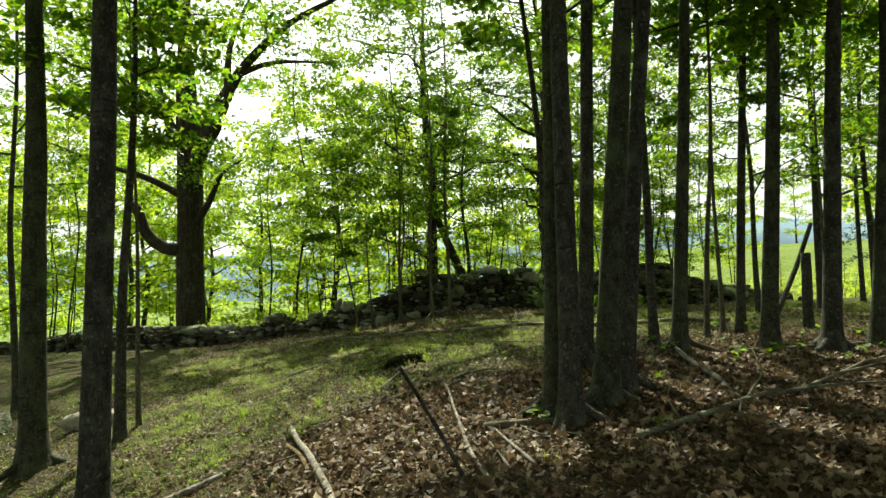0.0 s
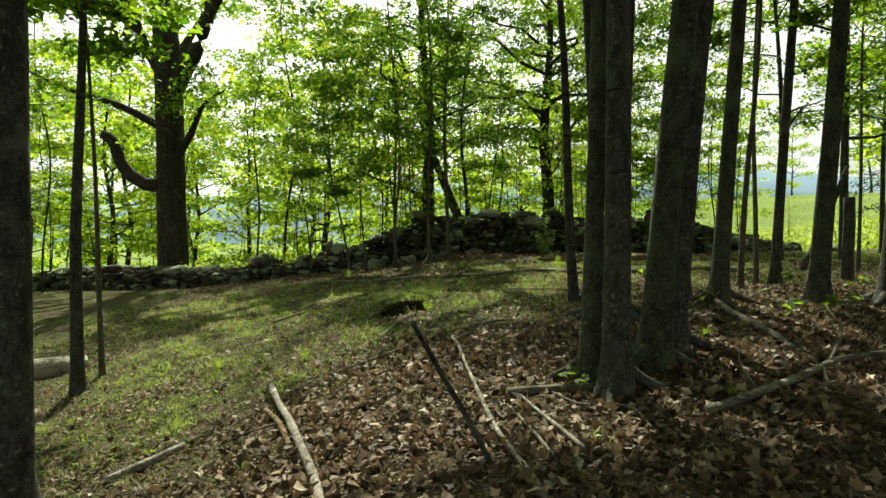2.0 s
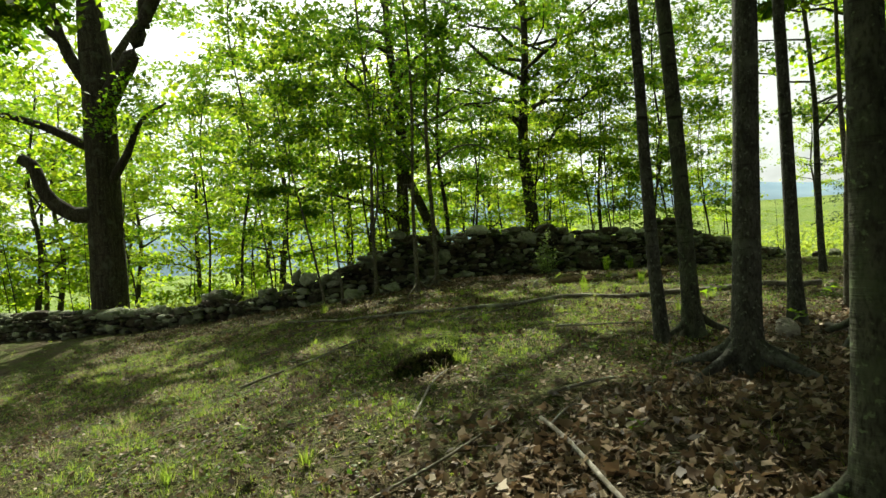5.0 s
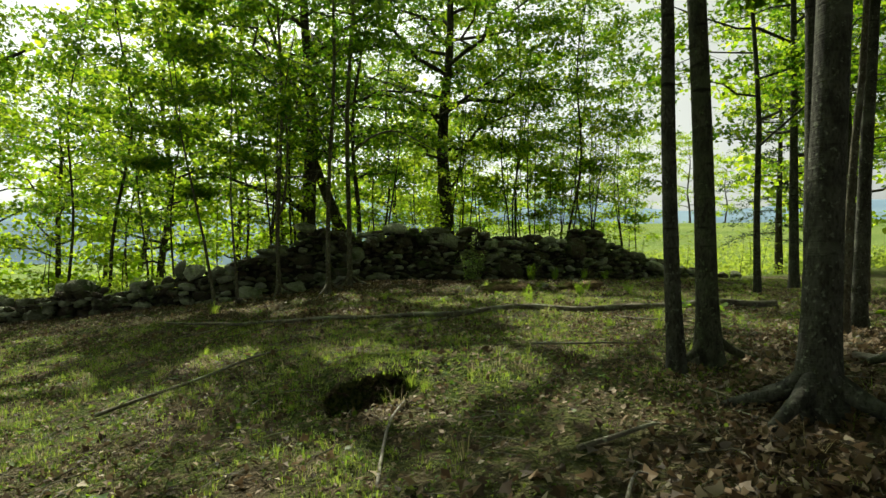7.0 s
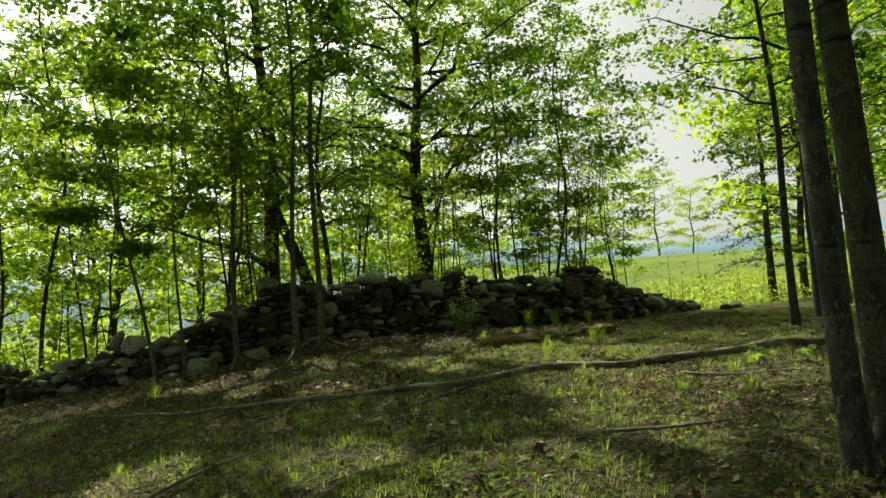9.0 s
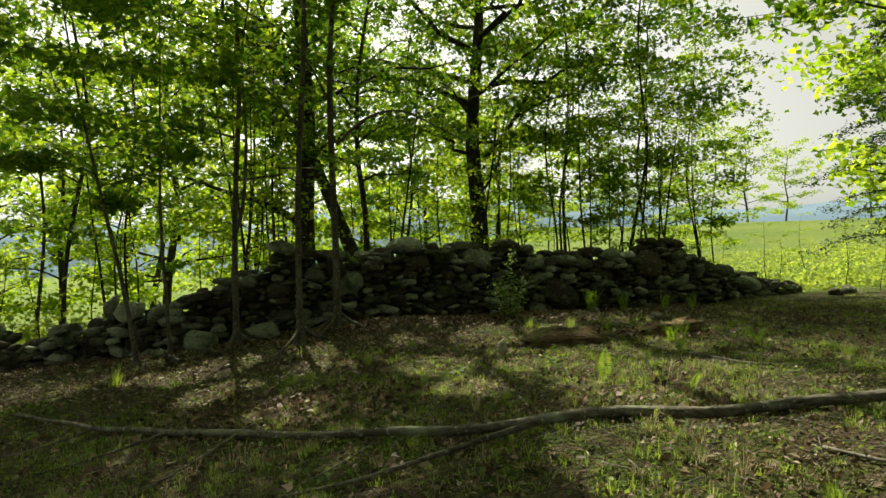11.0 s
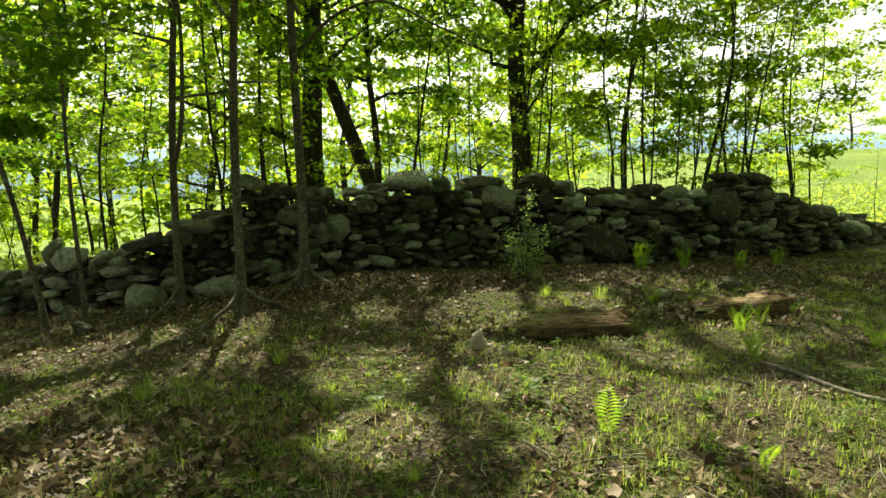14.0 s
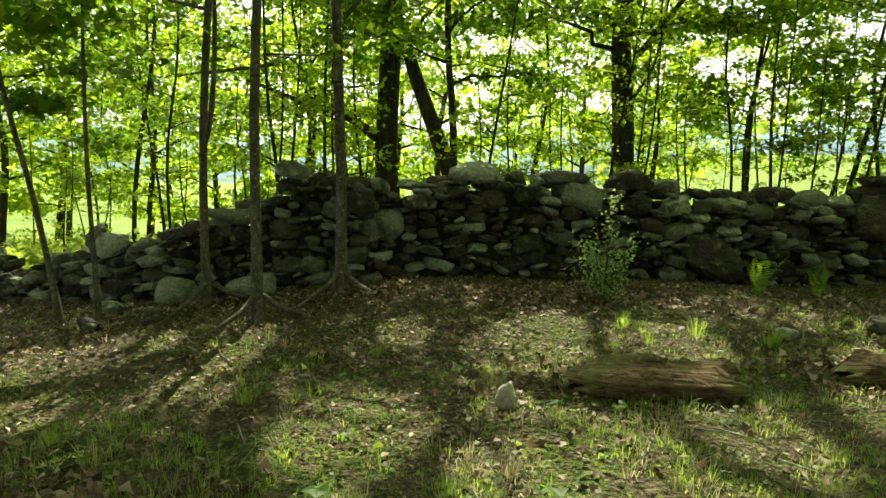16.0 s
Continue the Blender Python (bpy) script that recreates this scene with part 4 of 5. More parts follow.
N = 190000
X, Y = crng.uniform(-9, 10, N), crng.uniform(2.2, 21.6, N)
keep = (crng.uniform(size=N) < (0.05 + 0.9 * brown(X, Y)) * np.clip(0.85 + 0.4 * patchy(X, Y, 1.7), 0.25, 1)) & ~burrow(X, Y)
X, Y = X[keep], Y[keep]
C = np.stack([X, Y, ground_np(X, Y) + crng.uniform(0.005, 0.05, len(X))], -1)
lit = leaves(C, np.where(Y < 9, 0.088, 0.072) * crng.uniform(0.5, 1.2, len(C)), crng, 0.85)
tagged(part("leaf_litter", lit, LITTER, smooth=False), "dry curled brown leaves scattered over the floor", "leaf litter", kind="stuff")


N = 330000
X, Y = crng.uniform(-8, 13.5, N), crng.uniform(3, 23.5, N)
keep = (crng.uniform(size=N) < (1 - 0.6 * grassy(X, Y)) * np.clip(0.5 + 0.45 * patchy(X, Y, 1.3) + 0.3 * patchy(X, Y, 4.1), 0.10, 1)) & ~burrow(X, Y)
X, Y = X[keep], Y[keep]
C = np.stack([X, Y, ground_np(X, Y) + crng.uniform(0.006, 0.030, len(X))], -1)
tagged(part("leaf_crumbs", crumbs(C, np.where(Y < 9, 0.060, 0.052), crng, 0.65), LITTER, smooth=False), "small brown leaf scraps and twigs on the soil", "leaf litter", kind="stuff")


twigs = []
for i in range(1700):
    x, y = crng.uniform(-6, 8), crng.uniform(3.5, 21)
    a, L = crng.uniform(0, 6.28), crng.uniform(0.08, 0.5) * (1.8 if i % 12 == 0 else 1)
    p, q = np.array([x, y]), np.array([x + L * math.cos(a), y + L * math.sin(a)])
    m = (p + q) / 2 + crng.normal(size=2) * 0.08 * L
    twigs.append(tube([(*v, ground(*v) + h) for v, h in ((p, 0.015), (m, 0.03), (q, 0.012))], np.array([0.005, 0.0045, 0.002]) * (0.6 + L), 4, 0.0, i))
tagged(part("twigs", join(twigs), FALLEN), "thin broken grey twigs strewn over the floor", "twigs", kind="stuff")


def blades(C, n, height, width, rng, droop=0.6):
    """Tufts of n bent grass blades at the points C."""
    P = np.repeat(C, n, 0)
    m = len(P)
    a, lean = rng.uniform(0, 2 * np.pi, m), rng.uniform(0.05, droop, m)
    h = height * rng.uniform(0.4, 1.25, m) * np.repeat(rng.uniform(0.6, 1.3, len(C)), n)
    d = np.stack([np.cos(a), np.sin(a), 0 * a], -1)
    s = np.stack([-np.sin(a), np.cos(a), 0 * a], -1) * width
    P = P + d * rng.uniform(0, 0.07, m)[:, None]
    up = np.array([0, 0, 1.0])
    mid = P + (d * (lean * 0.3)[:, None] + up * 0.6) * h[:, None]
    tip = P + (d * lean[:, None] + up * (1 - 0.35 * lean)[:, None]) * h[:, None]
    V = np.stack([P - s, P + s, mid + s * 0.7, mid - s * 0.7, tip], 1)
    F = np.array([(0, 1, 2), (0, 2, 3), (3, 2, 4)])[None] + (np.arange(m) * 5)[:, None, None]
    return V.reshape(-1, 3), F.reshape(-1, 3)


N = 150000
X, Y = crng.uniform(-12, 17, N), crng.uniform(3, 25, N)
fit = Y < np.interp(X, WALL[:, 0], WALL[:, 1]) - 0.2
X, Y = X[fit], Y[fit]
clump = np.clip(0.5 + 0.9 * patchy(X, Y, 3.3) + 0.5 * patchy(X + 3, Y, 7.3), 0, 1)
thick = np.clip(grassy(X, Y) ** 1.3 * (0.25 + 1.0 * clump), 0, 1)
keep = (crng.uniform(size=len(X)) < 0.02 + 0.5 * thick) & ~burrow(X, Y)
X, Y, thick = X[keep], Y[keep], thick[keep]
C = np.stack([X, Y, ground_np(X, Y) - 0.008], -1)
tall = np.where(crng.uniform(size=len(C)) < 0.05, 0.14, 0.03 + 0.055 * thick)
dry = crng.uniform(size=len(C)) < 0.16
tagged(part("grass", blades(C[~dry], 14, np.repeat(tall[~dry], 14), 0.0022, crng, 1.5), GRASS, smooth=False), "sparse bright green woodland grass", "grass", kind="stuff")
tagged(part("dry_grass", blades(C[dry], 14, np.repeat(tall[dry], 14) * 1.2, 0.0026, crng, 1.6), STRAW, smooth=False), "bleached straw-coloured old grass between the green", "grass", kind="stuff")
N = 200000
X, Y = crng.uniform(-10, 16, N), crng.uniform(5, 24, N)
fit = Y < np.interp(X, WALL[:, 0], WALL[:, 1]) - 0.2
X, Y = X[fit], Y[fit]
keep = (crng.uniform(size=len(X)) < np.clip(0.12 + 0.95 * grassy(X, Y) + 0.25 * patchy(X, Y, 5.1) - 0.5 * brown(X, Y), 0, 1) * np.clip(0.65 + 0.7 * patchy(X, Y, 2.3), 0.15, 1)) & ~burrow(X, Y)
X, Y = X[keep], Y[keep]
C = np.stack([X, Y, ground_np(X, Y) + crng.uniform(0.004, 0.035, len(X))], -1)
tagged(part("ground_herb", leaves(C, 0.032 * crng.uniform(0.6, 1.4, len(C)), crng, 0.8, small=True), HERB, smooth=False), "low mossy green herbs between the grass", "undergrowth", kind="stuff")
# meadow growth behind the wall
N = 9000
X = crng.uniform(-30, 40, N)
Y = np.interp(X, WALL[:, 0], WALL[:, 1]) + 1.3 + 22 * crng.uniform(size=N) ** 1.6
C = np.stack([X, Y, ground_np(X, Y) + crng.uniform(0.0, 0.5, N)], -1)
tagged(part("meadow_growth", leaves(np.repeat(C, 5, 0) + crng.normal(size=(5 * N, 3)) * (0.28, 0.28, 0.16), 0.16, crng, 0.9, small=True), MEADOW_LEAF, smooth=False), "rank yellow-green meadow plants beyond the wall", "undergrowth", kind="stuff")


# ---- fallen wood, rocks, ferns ----
def along(points, lift=0.0, step=5):
    """A smooth line whose heights are given above the ground."""
    P = curve(points, step)
    P[:, 2] += [ground(x, y) for x, y in P[:, :2]]
    return P


def stick(name, points, r_a, r_b, mat, label, category="branch", sides=8, twigs=(), group=""):
    P = along(points)
    ob = tagged(part(name, tube(P, np.linspace(r_a, r_b, len(P)), sides, 0.07, len(name)), mat), label, category, group)
    for pts, a, b in twigs:
        Q = along(pts)
        part("side_branch", tube(Q, np.linspace(a, b, len(Q)), 6, 0.06, 3), mat, ob)
    return ob


stick("fallen_branch", [(6.4, 14.15, 0.07), (4.8, 14.12, 0.06), (3.0, 14.08, 0.06), (1.4, 14.05, 0.06), (0.35, 14.3, 0.05), (-0.8, 14.8, 0.05), (-2.2, 16.0, 0.05), (-3.4, 17.2, 0.05)], 0.054, 0.016, FALLEN, "long fallen branch with grey-green bark lying across the grass", twigs=(
    ([(1.3, 13.97, 0.08), (0.5, 13.75, 0.05), (-0.5, 13.6, 0.02)], 0.026, 0.01), ([(-0.7, 14.95, 0.05), (-1.1, 14.4, 0.03), (-1.5, 13.8, 0.01)], 0.014, 0.006), ([(-1.3, 15.35, 0.05), (-2.0, 15.1, 0.04), (-2.7, 14.9, 0.02)], 0.014, 0.006), ([(-2.2, 16.0, 0.06), (-2.6, 15.7, 0.08), (-3.1, 15.7, 0.02)], 0.012, 0.005)))
stick("broken_log", [(-2.0, 7.75, 0.10), (-1.55, 6.6, 0.05), (-1.1, 5.4, 0.03), (-0.95, 4.9, 0.02)], 0.030, 0.036, DEADWOOD, "short broken bleached limb lying in dry leaves", "branch")
stick("pale_stick", [(-0.12, 8.5, 0.04), (0.0, 7.2, 0.05), (0.08, 6.2, 0.03), (0.27, 4.7, 0.02)], 0.014, 0.020, DEADWOOD, "crooked pale peeled stick on leaf litter", "stick", twigs=(([(-0.1, 8.3, 0.04), (0.15, 8.6, 0.07), (0.3, 8.65, 0.02)], 0.01, 0.005),))
stick("leaning_stick", [(0.06, 5.15, -0.04), (-0.10, 5.3, 0.26), (-0.28, 5.3, 0.60), (-0.37, 5.05, 0.85), (-0.43, 4.72, 1.06)], 0.020, 0.013, BARK, "dark bent dead stem leaning up from the floor", "stick")
stick("fallen_limb", [(1.62, 5.8, 0.03), (2.4, 6.15, 0.06), (3.05, 6.62, 0.09), (4.3, 7.38, 0.09), (5.9, 8.6, 0.08)], 0.034, 0.016, FALLEN, "long grey fallen limb with side branches on brown leaves", twigs=(([(3.0, 6.58, 0.09), (3.35, 6.95, 0.3), (3.5, 7.4, 0.48)], 0.016, 0.006), ([(2.9, 6.5, 0.08), (2.7, 6.1, 0.05), (2.75, 5.8, 0.0)], 0.014, 0.006), ([(3.6, 6.95, 0.09), (4.1, 6.7, 0.22), (4.7, 6.5, 0.28)], 0.022, 0.006), ([(4.6, 7.6, 0.10), (5.4, 7.5, 0.28), (6.2, 7.6, 0.42)], 0.018, 0.006), ([(2.1, 6.0, 0.05), (2.05, 6.2, 0.2), (2.12, 6.3, 0.34)], 0.010, 0.004)))
stick("pale_log", [(3.55, 10.3, 0.06), (3.36, 9.2, 0.07), (3.28, 8.3, 0.06), (3.25, 7.65, 0.04)], 0.034, 0.04, DEADWOOD, "pale weathered log on the leaf-covered floor", "log")
stick("dark_branch", [(3.30, 8.1, 0.05), (3.18, 7.4, 0.04), (3.03, 6.72, 0.03)], 0.026, 0.016, BARK, "dark branch running on from a pale log", "branch")
stick("short_log", [(0.28, 6.5, 0.04), (0.65, 6.52, 0.05), (1.05, 6.5, 0.05)], 0.036, 0.03, FALLEN, "short mossy cut of branch at a tree's foot", "log")
stick("short_branch", [(-2.85, 6.2, 0.03), (-2.65, 6.4, 0.04), (-2.42, 6.62, 0.05)], 0.042, 0.03, DEADWOOD, "pale split branch end on the ground", "branch")
stick("thin_branch", [(-3.2, 12.2, 0.03), (-2.2, 12.6, 0.05), (-1.2, 13.3, 0.04)], 0.02, 0.01, FALLEN, "thin grey branch lying in grass", "branch")
stick("thin_branch", [(0.5, 6.9, 0.02), (0.75, 6.2, 0.04), (1.0, 5.7, 0.02)], 0.013, 0.008, FALLEN, "thin grey twig on leaves", "branch")
stick("thin_branch", [(4.6, 9.95, 0.03), (5.3, 9.85, 0.05), (6.2, 9.9, 0.05), (7.6, 9.9, 0.04)], 0.035, 0.02, FALLEN, "thin grey branch lying between trunks", "branch")
stick("thin_branch", [(2.9, 13.2, 0.02), (3.2, 12.7, 0.03), (3.7, 12.5, 0.02)], 0.014, 0.008, DEADWOOD, "small pale twig in grass", "branch")
stick("thin_branch", [(4.2, 16.6, 0.02), (4.4, 15.8, 0.03), (4.9, 15.3, 0.02)], 0.02, 0.012, FALLEN, "thin dark branch half sunk in moss", "branch")
stick("thin_branch", [(0.38, 6.44, 0.03), (0.5, 5.85, 0.05), (0.62, 5.3, 0.03)], 0.012, 0.016, DEADWOOD, "thin pale stick on dry leaves", "branch")
stick("thin_branch", [(0.25, 6.3, 0.02), (0.35, 5.8, 0.04), (0.42, 5.2, 0.02)], 0.009, 0.012, FALLEN, "thin greenish stick on dry leaves", "branch")
stick("thin_branch", [(1.03, 6.07, 0.03), (1.1, 5.8, 0.06), (1.12, 5.5, 0.03)], 0.012, 0.008, FALLEN, "thin greenish stick on dry leaves", "branch")
stick("dark_branch", [(-1.85, 7.0, 0.08), (-1.6, 6.5, 0.05), (-1.35, 5.9, 0.02)], 0.02, 0.024, ROTTEN, "dark rotting branch beside a bleached limb", "branch", twigs=(([(-1.6, 6.5, 0.05), (-1.85, 6.35, 0.08), (-2.05, 6.4, 0.03)], 0.012, 0.005),))
stick("thin_branch", [(-1.5, 7.9, 0.02), (-0.9, 8.2, 0.05), (-0.35, 8.6, 0.03)], 0.012, 0.008, FALLEN, "thin grey branch lying on brown leaves", "branch")
stick("thin_branch", [(-1.05, 9.2, 0.02), (-0.85, 10.0, 0.05), (-0.62, 10.55, 0.03)], 0.011, 0.007, DEADWOOD, "crooked pale twig below a burrow", "branch")
stick("thin_branch", [(0.1, 9.1, 0.03), (0.45, 9.15, 0.05), (0.75, 9.3, 0.03)], 0.018, 0.012, FALLEN, "short grey branch on dry leaves", "branch")
stick("thin_branch", [(0.9, 11.6, 0.03), (1.5, 11.4, 0.05), (2.1, 11.5, 0.03)], 0.014, 0.008, FALLEN, "thin grey branch lying in grass", "branch")
stick("leaning_pole", [(7.6, 14.5, 0.0), (8.2, 14.7, 1.0), (8.9, 15.0, 2.3)], 0.06, 0.05, BARK, "dead pole leaning between the trees", "dead tree")
stub = put(tree("tree_stump", (tube(curve([(0, 0, -0.3), (0, 0, 0.4), (0.02, 0, 1.1), (0.02, 0, 1.5)], 3), np.r_[0.12, 0.11, 0.10, np.linspace(0.092, 0.085, 7)], 12, 0.06, 4), [], None, []), BARK, LEAF, "standing broken dark stump among trees", "stump"), 7.15, 12.4)


def turf_lip():
    """Turf that overhangs the burrow: a thick sheet with a drooping ragged front edge."""
    rng = np.random.default_rng(6)
    n, m = 15, 7
    top = np.zeros((n, m, 3))
    for i, u in enumerate(np.linspace(-1, 1, n)):
        for j, v in enumerate(np.linspace(0, 1, m)):
            x = -0.83 + 0.38 * u
            y = 11.46 - v * (0.50 - 0.16 * u * u + rng.normal() * 0.015)
            z = ground(x, 11.46) + 0.03 - 0.05 * v * v - 0.10 * abs(u) ** 3 * v
            top[i, j] = (x, y, z + rng.normal() * 0.006)
    low = top.copy()
    low[:, :, 2] -= 0.05 + rng.uniform(0, 0.03, (n, m))
    V = np.concatenate([top.reshape(-1, 3), low.reshape(-1, 3)])
    k = n * m
    F = []
    for i in range(n - 1):
        for j in range(m - 1):
            a = i * m + j
            F += [(a, a + m, a + m + 1, a + 1), (k + a, k + a + 1, k + a + m + 1, k + a + m)]
        a = i * m + m - 1
        F.append((a, a + m, k + a + m, k + a))
    for j in range(m - 1):
        F += [(j, j + 1, k + j + 1, k + j), ((n - 1) * m + j, k + (n - 1) * m + j, k + (n - 1) * m + j + 1, (n - 1) * m + j + 1)]
    bank = tagged(part("turf_bank", (V, F), SOIL), "mossy turf overhanging a small dark burrow", "turf")
    sward = part("grass", blades(top.reshape(-1, 3)[rng.integers(0, k, 90)] + rng.normal(size=(90, 3)) * (0.04, 0.03, 0) - (0, 0, 0.01), 12, 0.055, 0.0024, rng, 1.4), GRASS, bank, smooth=False)
    sward["kind"] = "stuff"
    return bank


turf_lip()


def rotten(name, a, b, r, label, seed):
    """A collapsed log: flattened, split along its grain, with ragged ends."""
    rng = np.random.default_rng(seed)
    a, b = np.array(a, float), np.array(b, float)
    n, m = 44, 28
    s, t = np.linspace(0, 1, n), np.arange(m) * 2 * np.pi / m
    d = (b - a) / np.linalg.norm(b - a)
    side = np.array([-d[1], d[0], 0])
    step = np.repeat(rng.uniform(-0.22, 0.20, m // 2), 2)
    V = []
    for u in s:
        taper = min(1, (u + 0.03) / 0.28) ** 0.6 * min(1, (1.03 - u) / 0.12) ** 0.5
        hollow = 1 + 0.10 * math.sin(5 * u + seed) + 0.07 * math.sin(13 * u + 2 * seed) + 0.05 * math.sin(29 * u)
        rr = r * taper * hollow * (1 + step * (0.7 + 0.5 * np.sin(6 * u + 3 * t)) + rng.normal(size=m) * 0.045)
        c = a + (b - a) * u + side * 0.04 * math.sin(6 * u)
        z = ground(c[0], c[1]) + r * 0.28
        up = rr * np.sin(t) * np.where(np.sin(t) > 0, 0.78, 0.6)
        ragged = step * 0.45 * (abs(2 * u - 1) > 0.75)
        V.append(c + d * ragged[:, None] + side * (rr * np.cos(t) * 1.15)[:, None] + np.array([0, 0, 1]) * (z + up)[:, None])
    V = np.array(V).reshape(-1, 3)
    i = np.arange(n - 1)[:, None] * m
    j = np.arange(m)[None]
    k = (j + 1) % m
    return tagged(part(name, (V, np.stack([i + j, i + k, i + m + k, i + m + j], -1).reshape(-1, 4)), ROTTEN, smooth=False), label, "log")


rotten("rotten_log", (2.45, 17.55, 0), (3.56, 17.80, 0), 0.20, "rotten brown log with flaking mossy wood", 1)
rotten("rotten_log", (4.45, 18.05, 0), (5.6, 18.5, 0), 0.19, "crumbling brown log beside ferns", 2)


def rock(x, y, size, rz, label, kind=0, dz=0.3, group="", pale=False):
    ob = new("rock", STONES[kind].copy() if pale else STONES[kind])
    if pale:
        ob.data.materials[0] = PALE_STONE
    ob.matrix_basis = Matrix.LocRotScale((x, y, ground(x, y) + size[2] * dz), Euler((0, 0, rz)), size)
    return tagged(ob, label, "rock", group)


rock(-6.65, 11.6, (1.1, 0.8, 0.45), 0.3, "broad flat pale boulder sunk in the slope", 27, pale=True)
rock(-9.4, 12.6, (1.2, 1.0, 0.6), 0.9, "dark mossy boulder on the slope", 29)
pointed = rock(2.0, 17.12, (0.19, 0.15, 0.25), 0.4, "small pale pointed stone in the moss", 30, pale=True)
for v in pointed.data.vertices:
    k = 1.1 - 0.55 * (v.co.z + 0.5)
    v.co.x, v.co.y = v.co.x * k, v.co.y * k
rock(2.95, 10.1, (0.35, 0.25, 0.2), 0.5, "pale stone at a trunk's foot", 28, pale=True)
for i, (x, y, s) in enumerate(((-2.0, 19.9, 0.3), (-1.75, 19.5, 0.25), (-2.3, 19.3, 0.3), (5.7, 19.75, 0.42), (4.6, 19.3, 0.3), (0.25, 15.6, 0.13), (14.5, 25.0, 0.6), (16.0, 26.0, 0.7), (-2.7, 20.3, 0.4))):
    rock(x, y, (s, s * 0.8, s * 0.5), i * 1.1, "loose grey field stone on the ground", 26 + i % 10, group="loose stones")


def fern(seed, fronds, length):
    rng = random.Random(seed)
    ob = tagged(new("fern"), "bright green fern with arching fronds", "fern", "ferns")
    for i in range(fronds):
        a = i * 6.283 / fronds + rng.uniform(-0.4, 0.4)
        L, lean = length * rng.uniform(0.75, 1.15), rng.uniform(0.25, 0.75)
        V, F = [], []
        d = Vector((math.cos(a), math.sin(a), 0))
        s = Vector((-math.sin(a), math.cos(a), 0))
        n = 16
        for k in range(n):
            u = (k + 1) / n
            p = d * (L * lean * u ** 1.4) + Vector((0, 0, L * (u - 0.35 * lean * u * u)))
            t = (d * lean * 1.3 * u + Vector((0, 0, 1 - 0.6 * lean * u))).normalized()
            w = L * 0.20 * math.sin(math.pi * min(1, 0.2 + u * 0.8)) + 0.004
            for side in (-1, 1):
                e = p + s * (side * w) + t * (0.25 * w) - Vector((0, 0, 0.12 * w))
                q = len(V)
                g = 0.26 * L / n
                V += [p - t * g, p + s * (side * w * 0.5) + t * (0.12 * w - g), e, p + s * (side * w * 0.45) + t * (0.12 * w + g)]
                F += [(q, q + 1, q + 2), (q, q + 2, q + 3)]
        part("frond", (np.array([tuple(v) for v in V]), F), FERN, ob, smooth=False)
    return ob


FERNS = [fern(1, 3, 0.36), fern(2, 6, 0.42), fern(3, 5, 0.5)]
for i, (k, x, y, s) in enumerate(((0, 2.52, 15.4, 1.0), (1, 4.3, 16.9, 0.6), (2, 5.15, 21.3, 1.1), (2, 5.9, 21.4, 0.9), (1, 6.6, 21.0, 0.9), (1, 4.6, 17.6, 0.8), (0, 4.9, 17.75, 0.9), (1, 5.4, 16.9, 0.7), (2, 7.6, 21.6, 0.8), (0, 3.2, 15.0, 0.6), (0, 0.2, 13.0, 0.6))):
    (again if i > 2 else put)(FERNS[k], x, y, i * 71.0, s)


def tuft(seed, n, h):
    V, F = blades(np.array([[0.0, 0, 0]]), n, h, 0.003, np.random.default_rng(seed), 1.1)
    return tagged(part("grass_tuft", (V, F), GRASS, smooth=False), "lush bright green grass tuft", "grass tuft", "grass tufts")


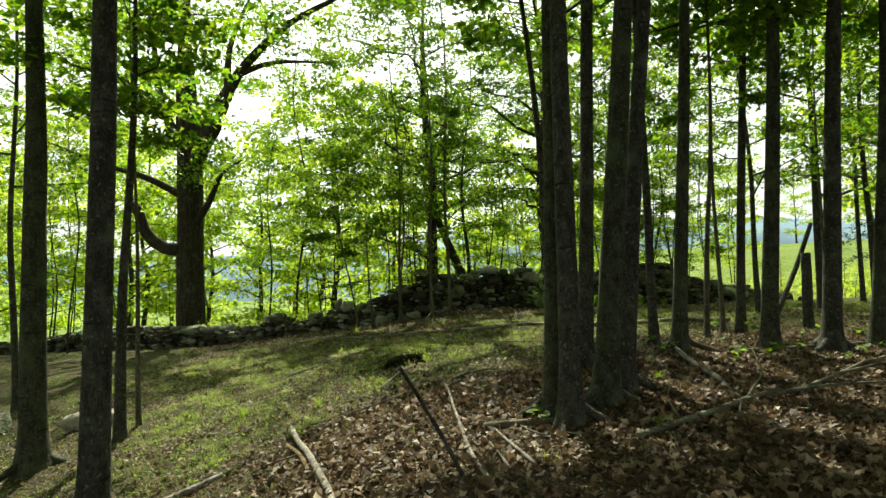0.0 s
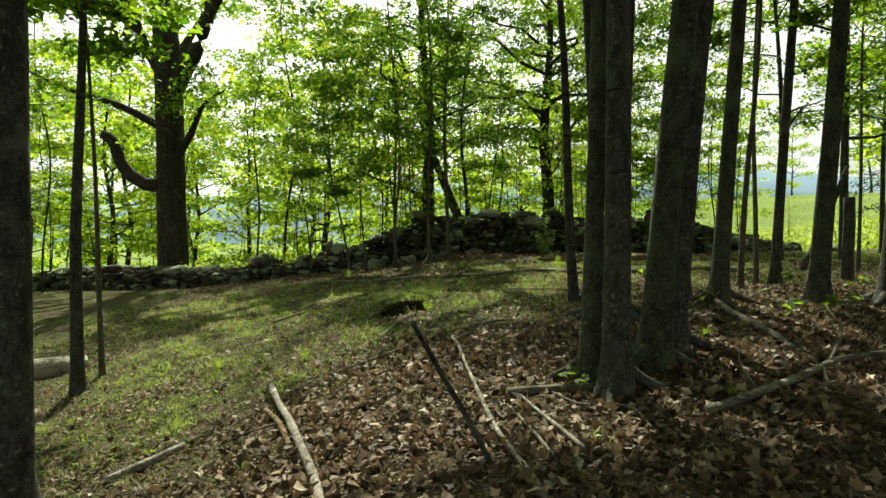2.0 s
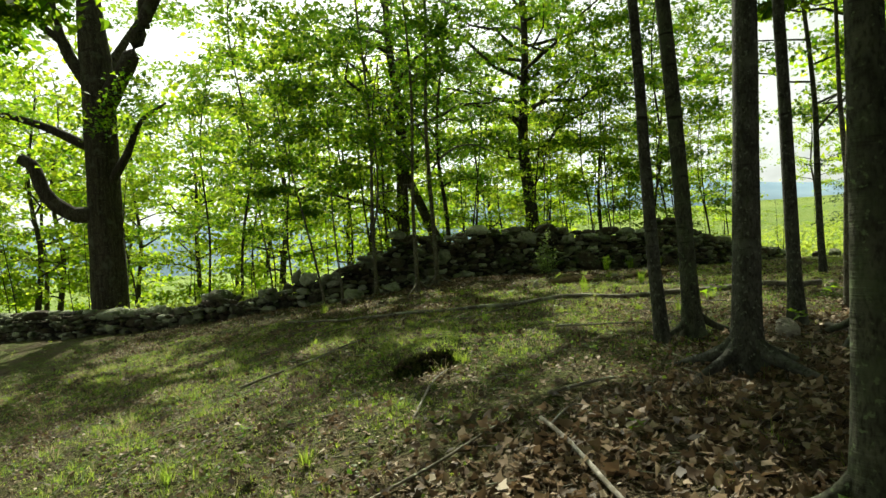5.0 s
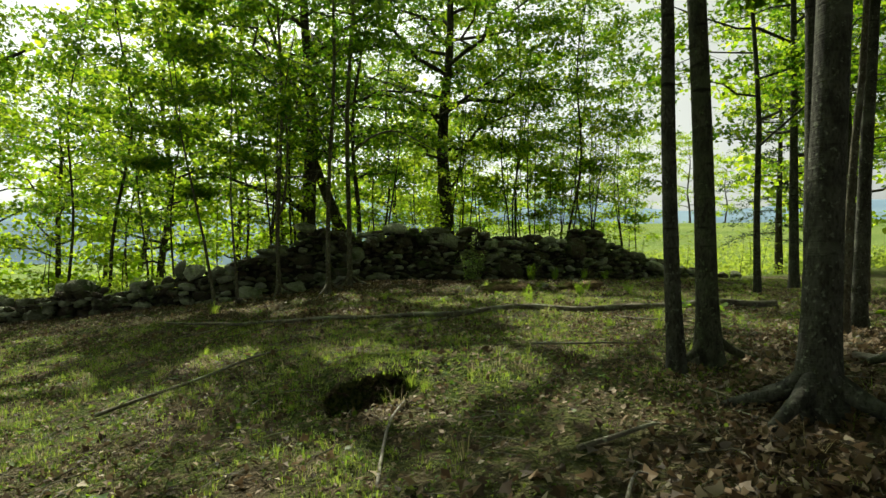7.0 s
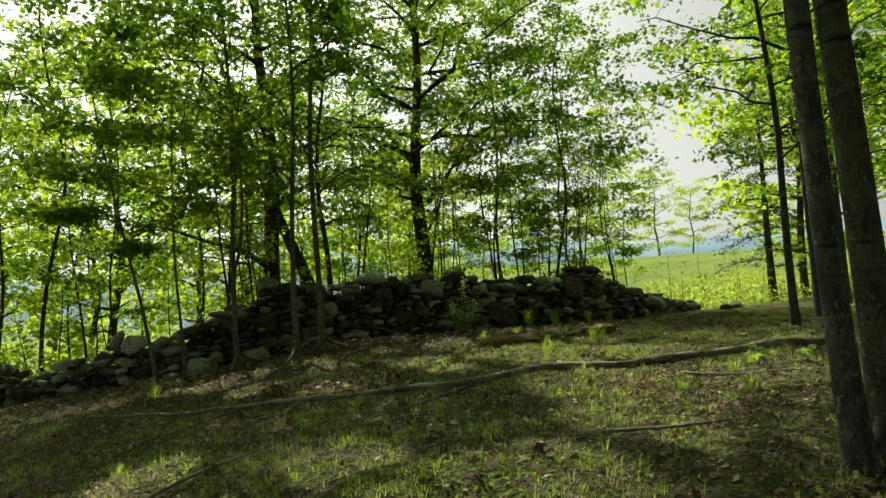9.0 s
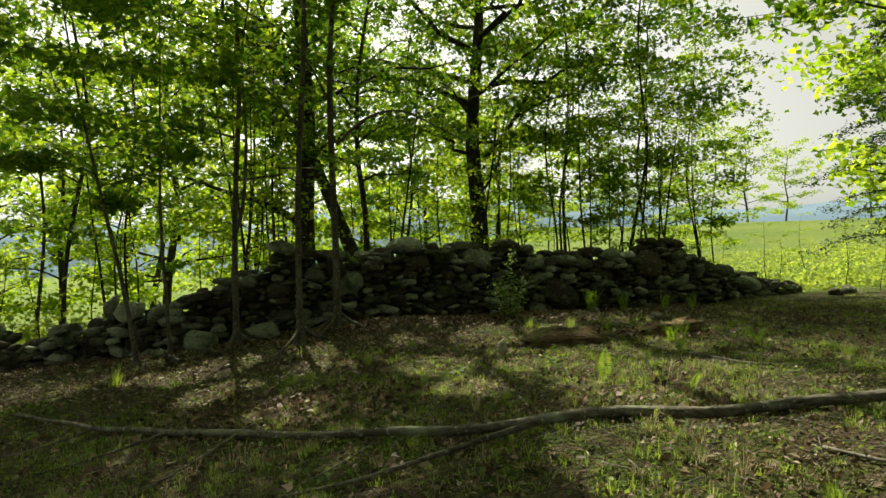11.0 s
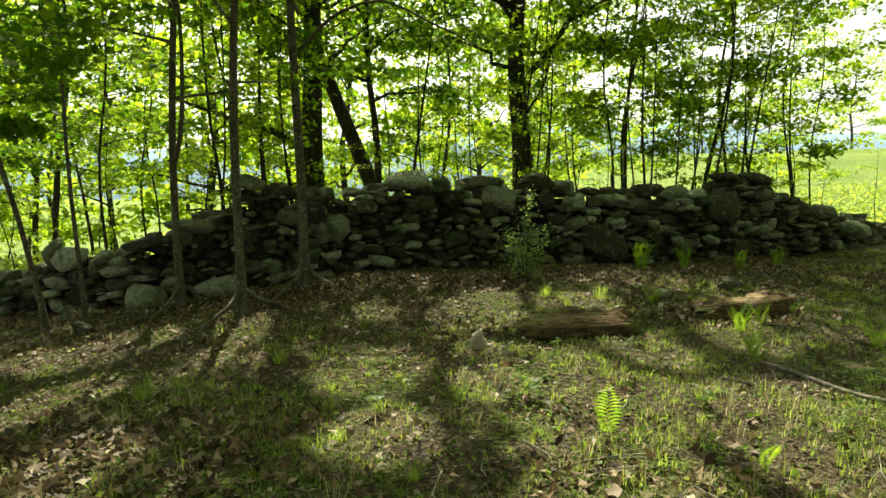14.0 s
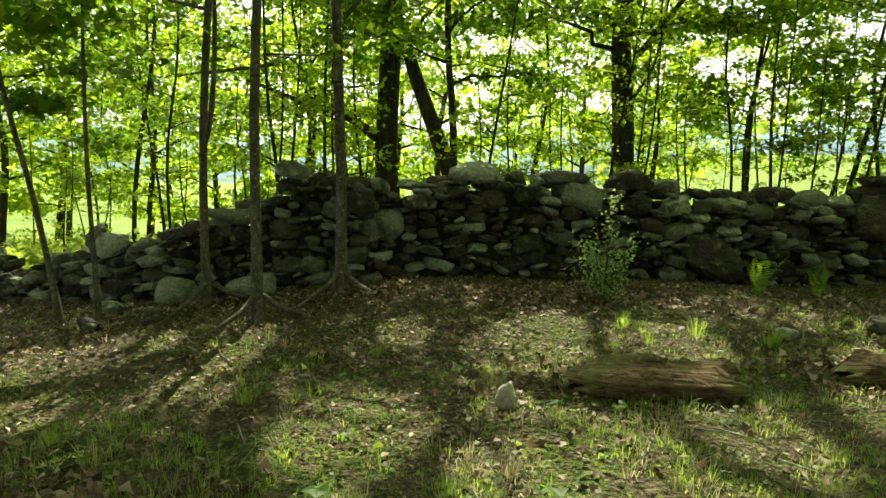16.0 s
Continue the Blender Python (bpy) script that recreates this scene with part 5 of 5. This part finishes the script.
TUFTS = [tuft(1, 90, 0.26), tuft(2, 60, 0.2)]
for i, (x, y, s) in enumerate(((4.35, 19.0, 1.2), (-2.75, 18.3, 1.3), (3.1, 19.2, 1.0), (3.7, 19.0, 1.0), (-0.46, 11.0, 0.8), (-0.40, 10.75, 0.7), (-3.1, 9.3, 1.0), (-1.9, 8.9, 0.9), (1.0, 18.1, 0.7), (0.35, 17.1, 0.8), (-0.5, 16.5, 0.8), (2.8, 12.2, 0.9), (2.4, 12.6, 0.8), (3.3, 12.9, 0.9), (-2.4, 13.7, 0.9), (5.9, 16.0, 0.9), (1.4, 15.0, 0.6), (3.9, 13.3, 0.9), (2.6, 8.0, 0.9), (1.9, 6.0, 0.7))):
    (again if i > 1 else put)(TUFTS[i % 2], x, y, i * 51.0, s)

# seedlings
seedling = tagged(new("seedling"), "small yellow-green maple seedling on the forest floor", "seedling", "seedlings")
part("stem", tube([(0, 0, -0.02), (0.005, 0, 0.06), (0.01, 0.005, 0.12)], [0.003, 0.0025, 0.002], 5), BARK_THIN, seedling)
zrng = np.random.default_rng(14)
for i in range(6):
    a = i * 1.05
    part("leaf", leaves(np.array([[0.05 * math.cos(a), 0.05 * math.sin(a), 0.10 + 0.012 * i]]), np.array([0.085]), zrng, 0.3), LEAF, seedling, smooth=False)
put(seedling, 4.3, 9.6)
for x, y, k in ((0.80, 6.62, 1.1), (0.88, 6.5, 0.9)):
    again(seedling, x, y, k * 100, k)
for i in range(46):
    if i < 26:
        x, y = zrng.uniform(3.2, 8.5), zrng.uniform(8.5, 14)
    else:
        x, y = zrng.uniform(-4, 7), zrng.uniform(5, 19)
    again(seedling, x, y, i * 67.0, zrng.uniform(0.7, 1.5) * (1 if i < 26 else 0.6))

# the small-leaved shrub at the wall's foot
shrub = tagged(new("shrub"), "small upright shrub with tiny pale green leaves", "shrub")
brng = np.random.default_rng(8)
sc = []
for i in range(15):
    a, L = i * 2.4, 0.34 + 0.36 * brng.uniform()
    if i == 0:
        L = 1.15
    sp = 0.05 if i == 0 else 0.30 - 0.2 * (L - 0.34)
    if i in (1, 2):
        L, sp = 0.85, 0.10
    P = curve([(0.02 * math.cos(a), 0.02 * math.sin(a), -0.05), (math.cos(a) * sp * 0.6, math.sin(a) * sp * 0.6, L * 0.5), (math.cos(a) * sp * 1.4, math.sin(a) * sp * 1.2, L)], 4)
    part("stem", tube(P, np.linspace(0.009, 0.003, len(P)), 5, 0.0, i), BARK_THIN, shrub)
    for p in P[2:]:
        sc.append(p + brng.normal(size=(24 if i == 0 else 9, 3)) * (0.05, 0.05, 0.06))
part("foliage", leaves(np.concatenate(sc), 0.040, brng, 0.6), SHRUB_LEAF, shrub, smooth=False)
put(shrub, 3.08, 20.25)
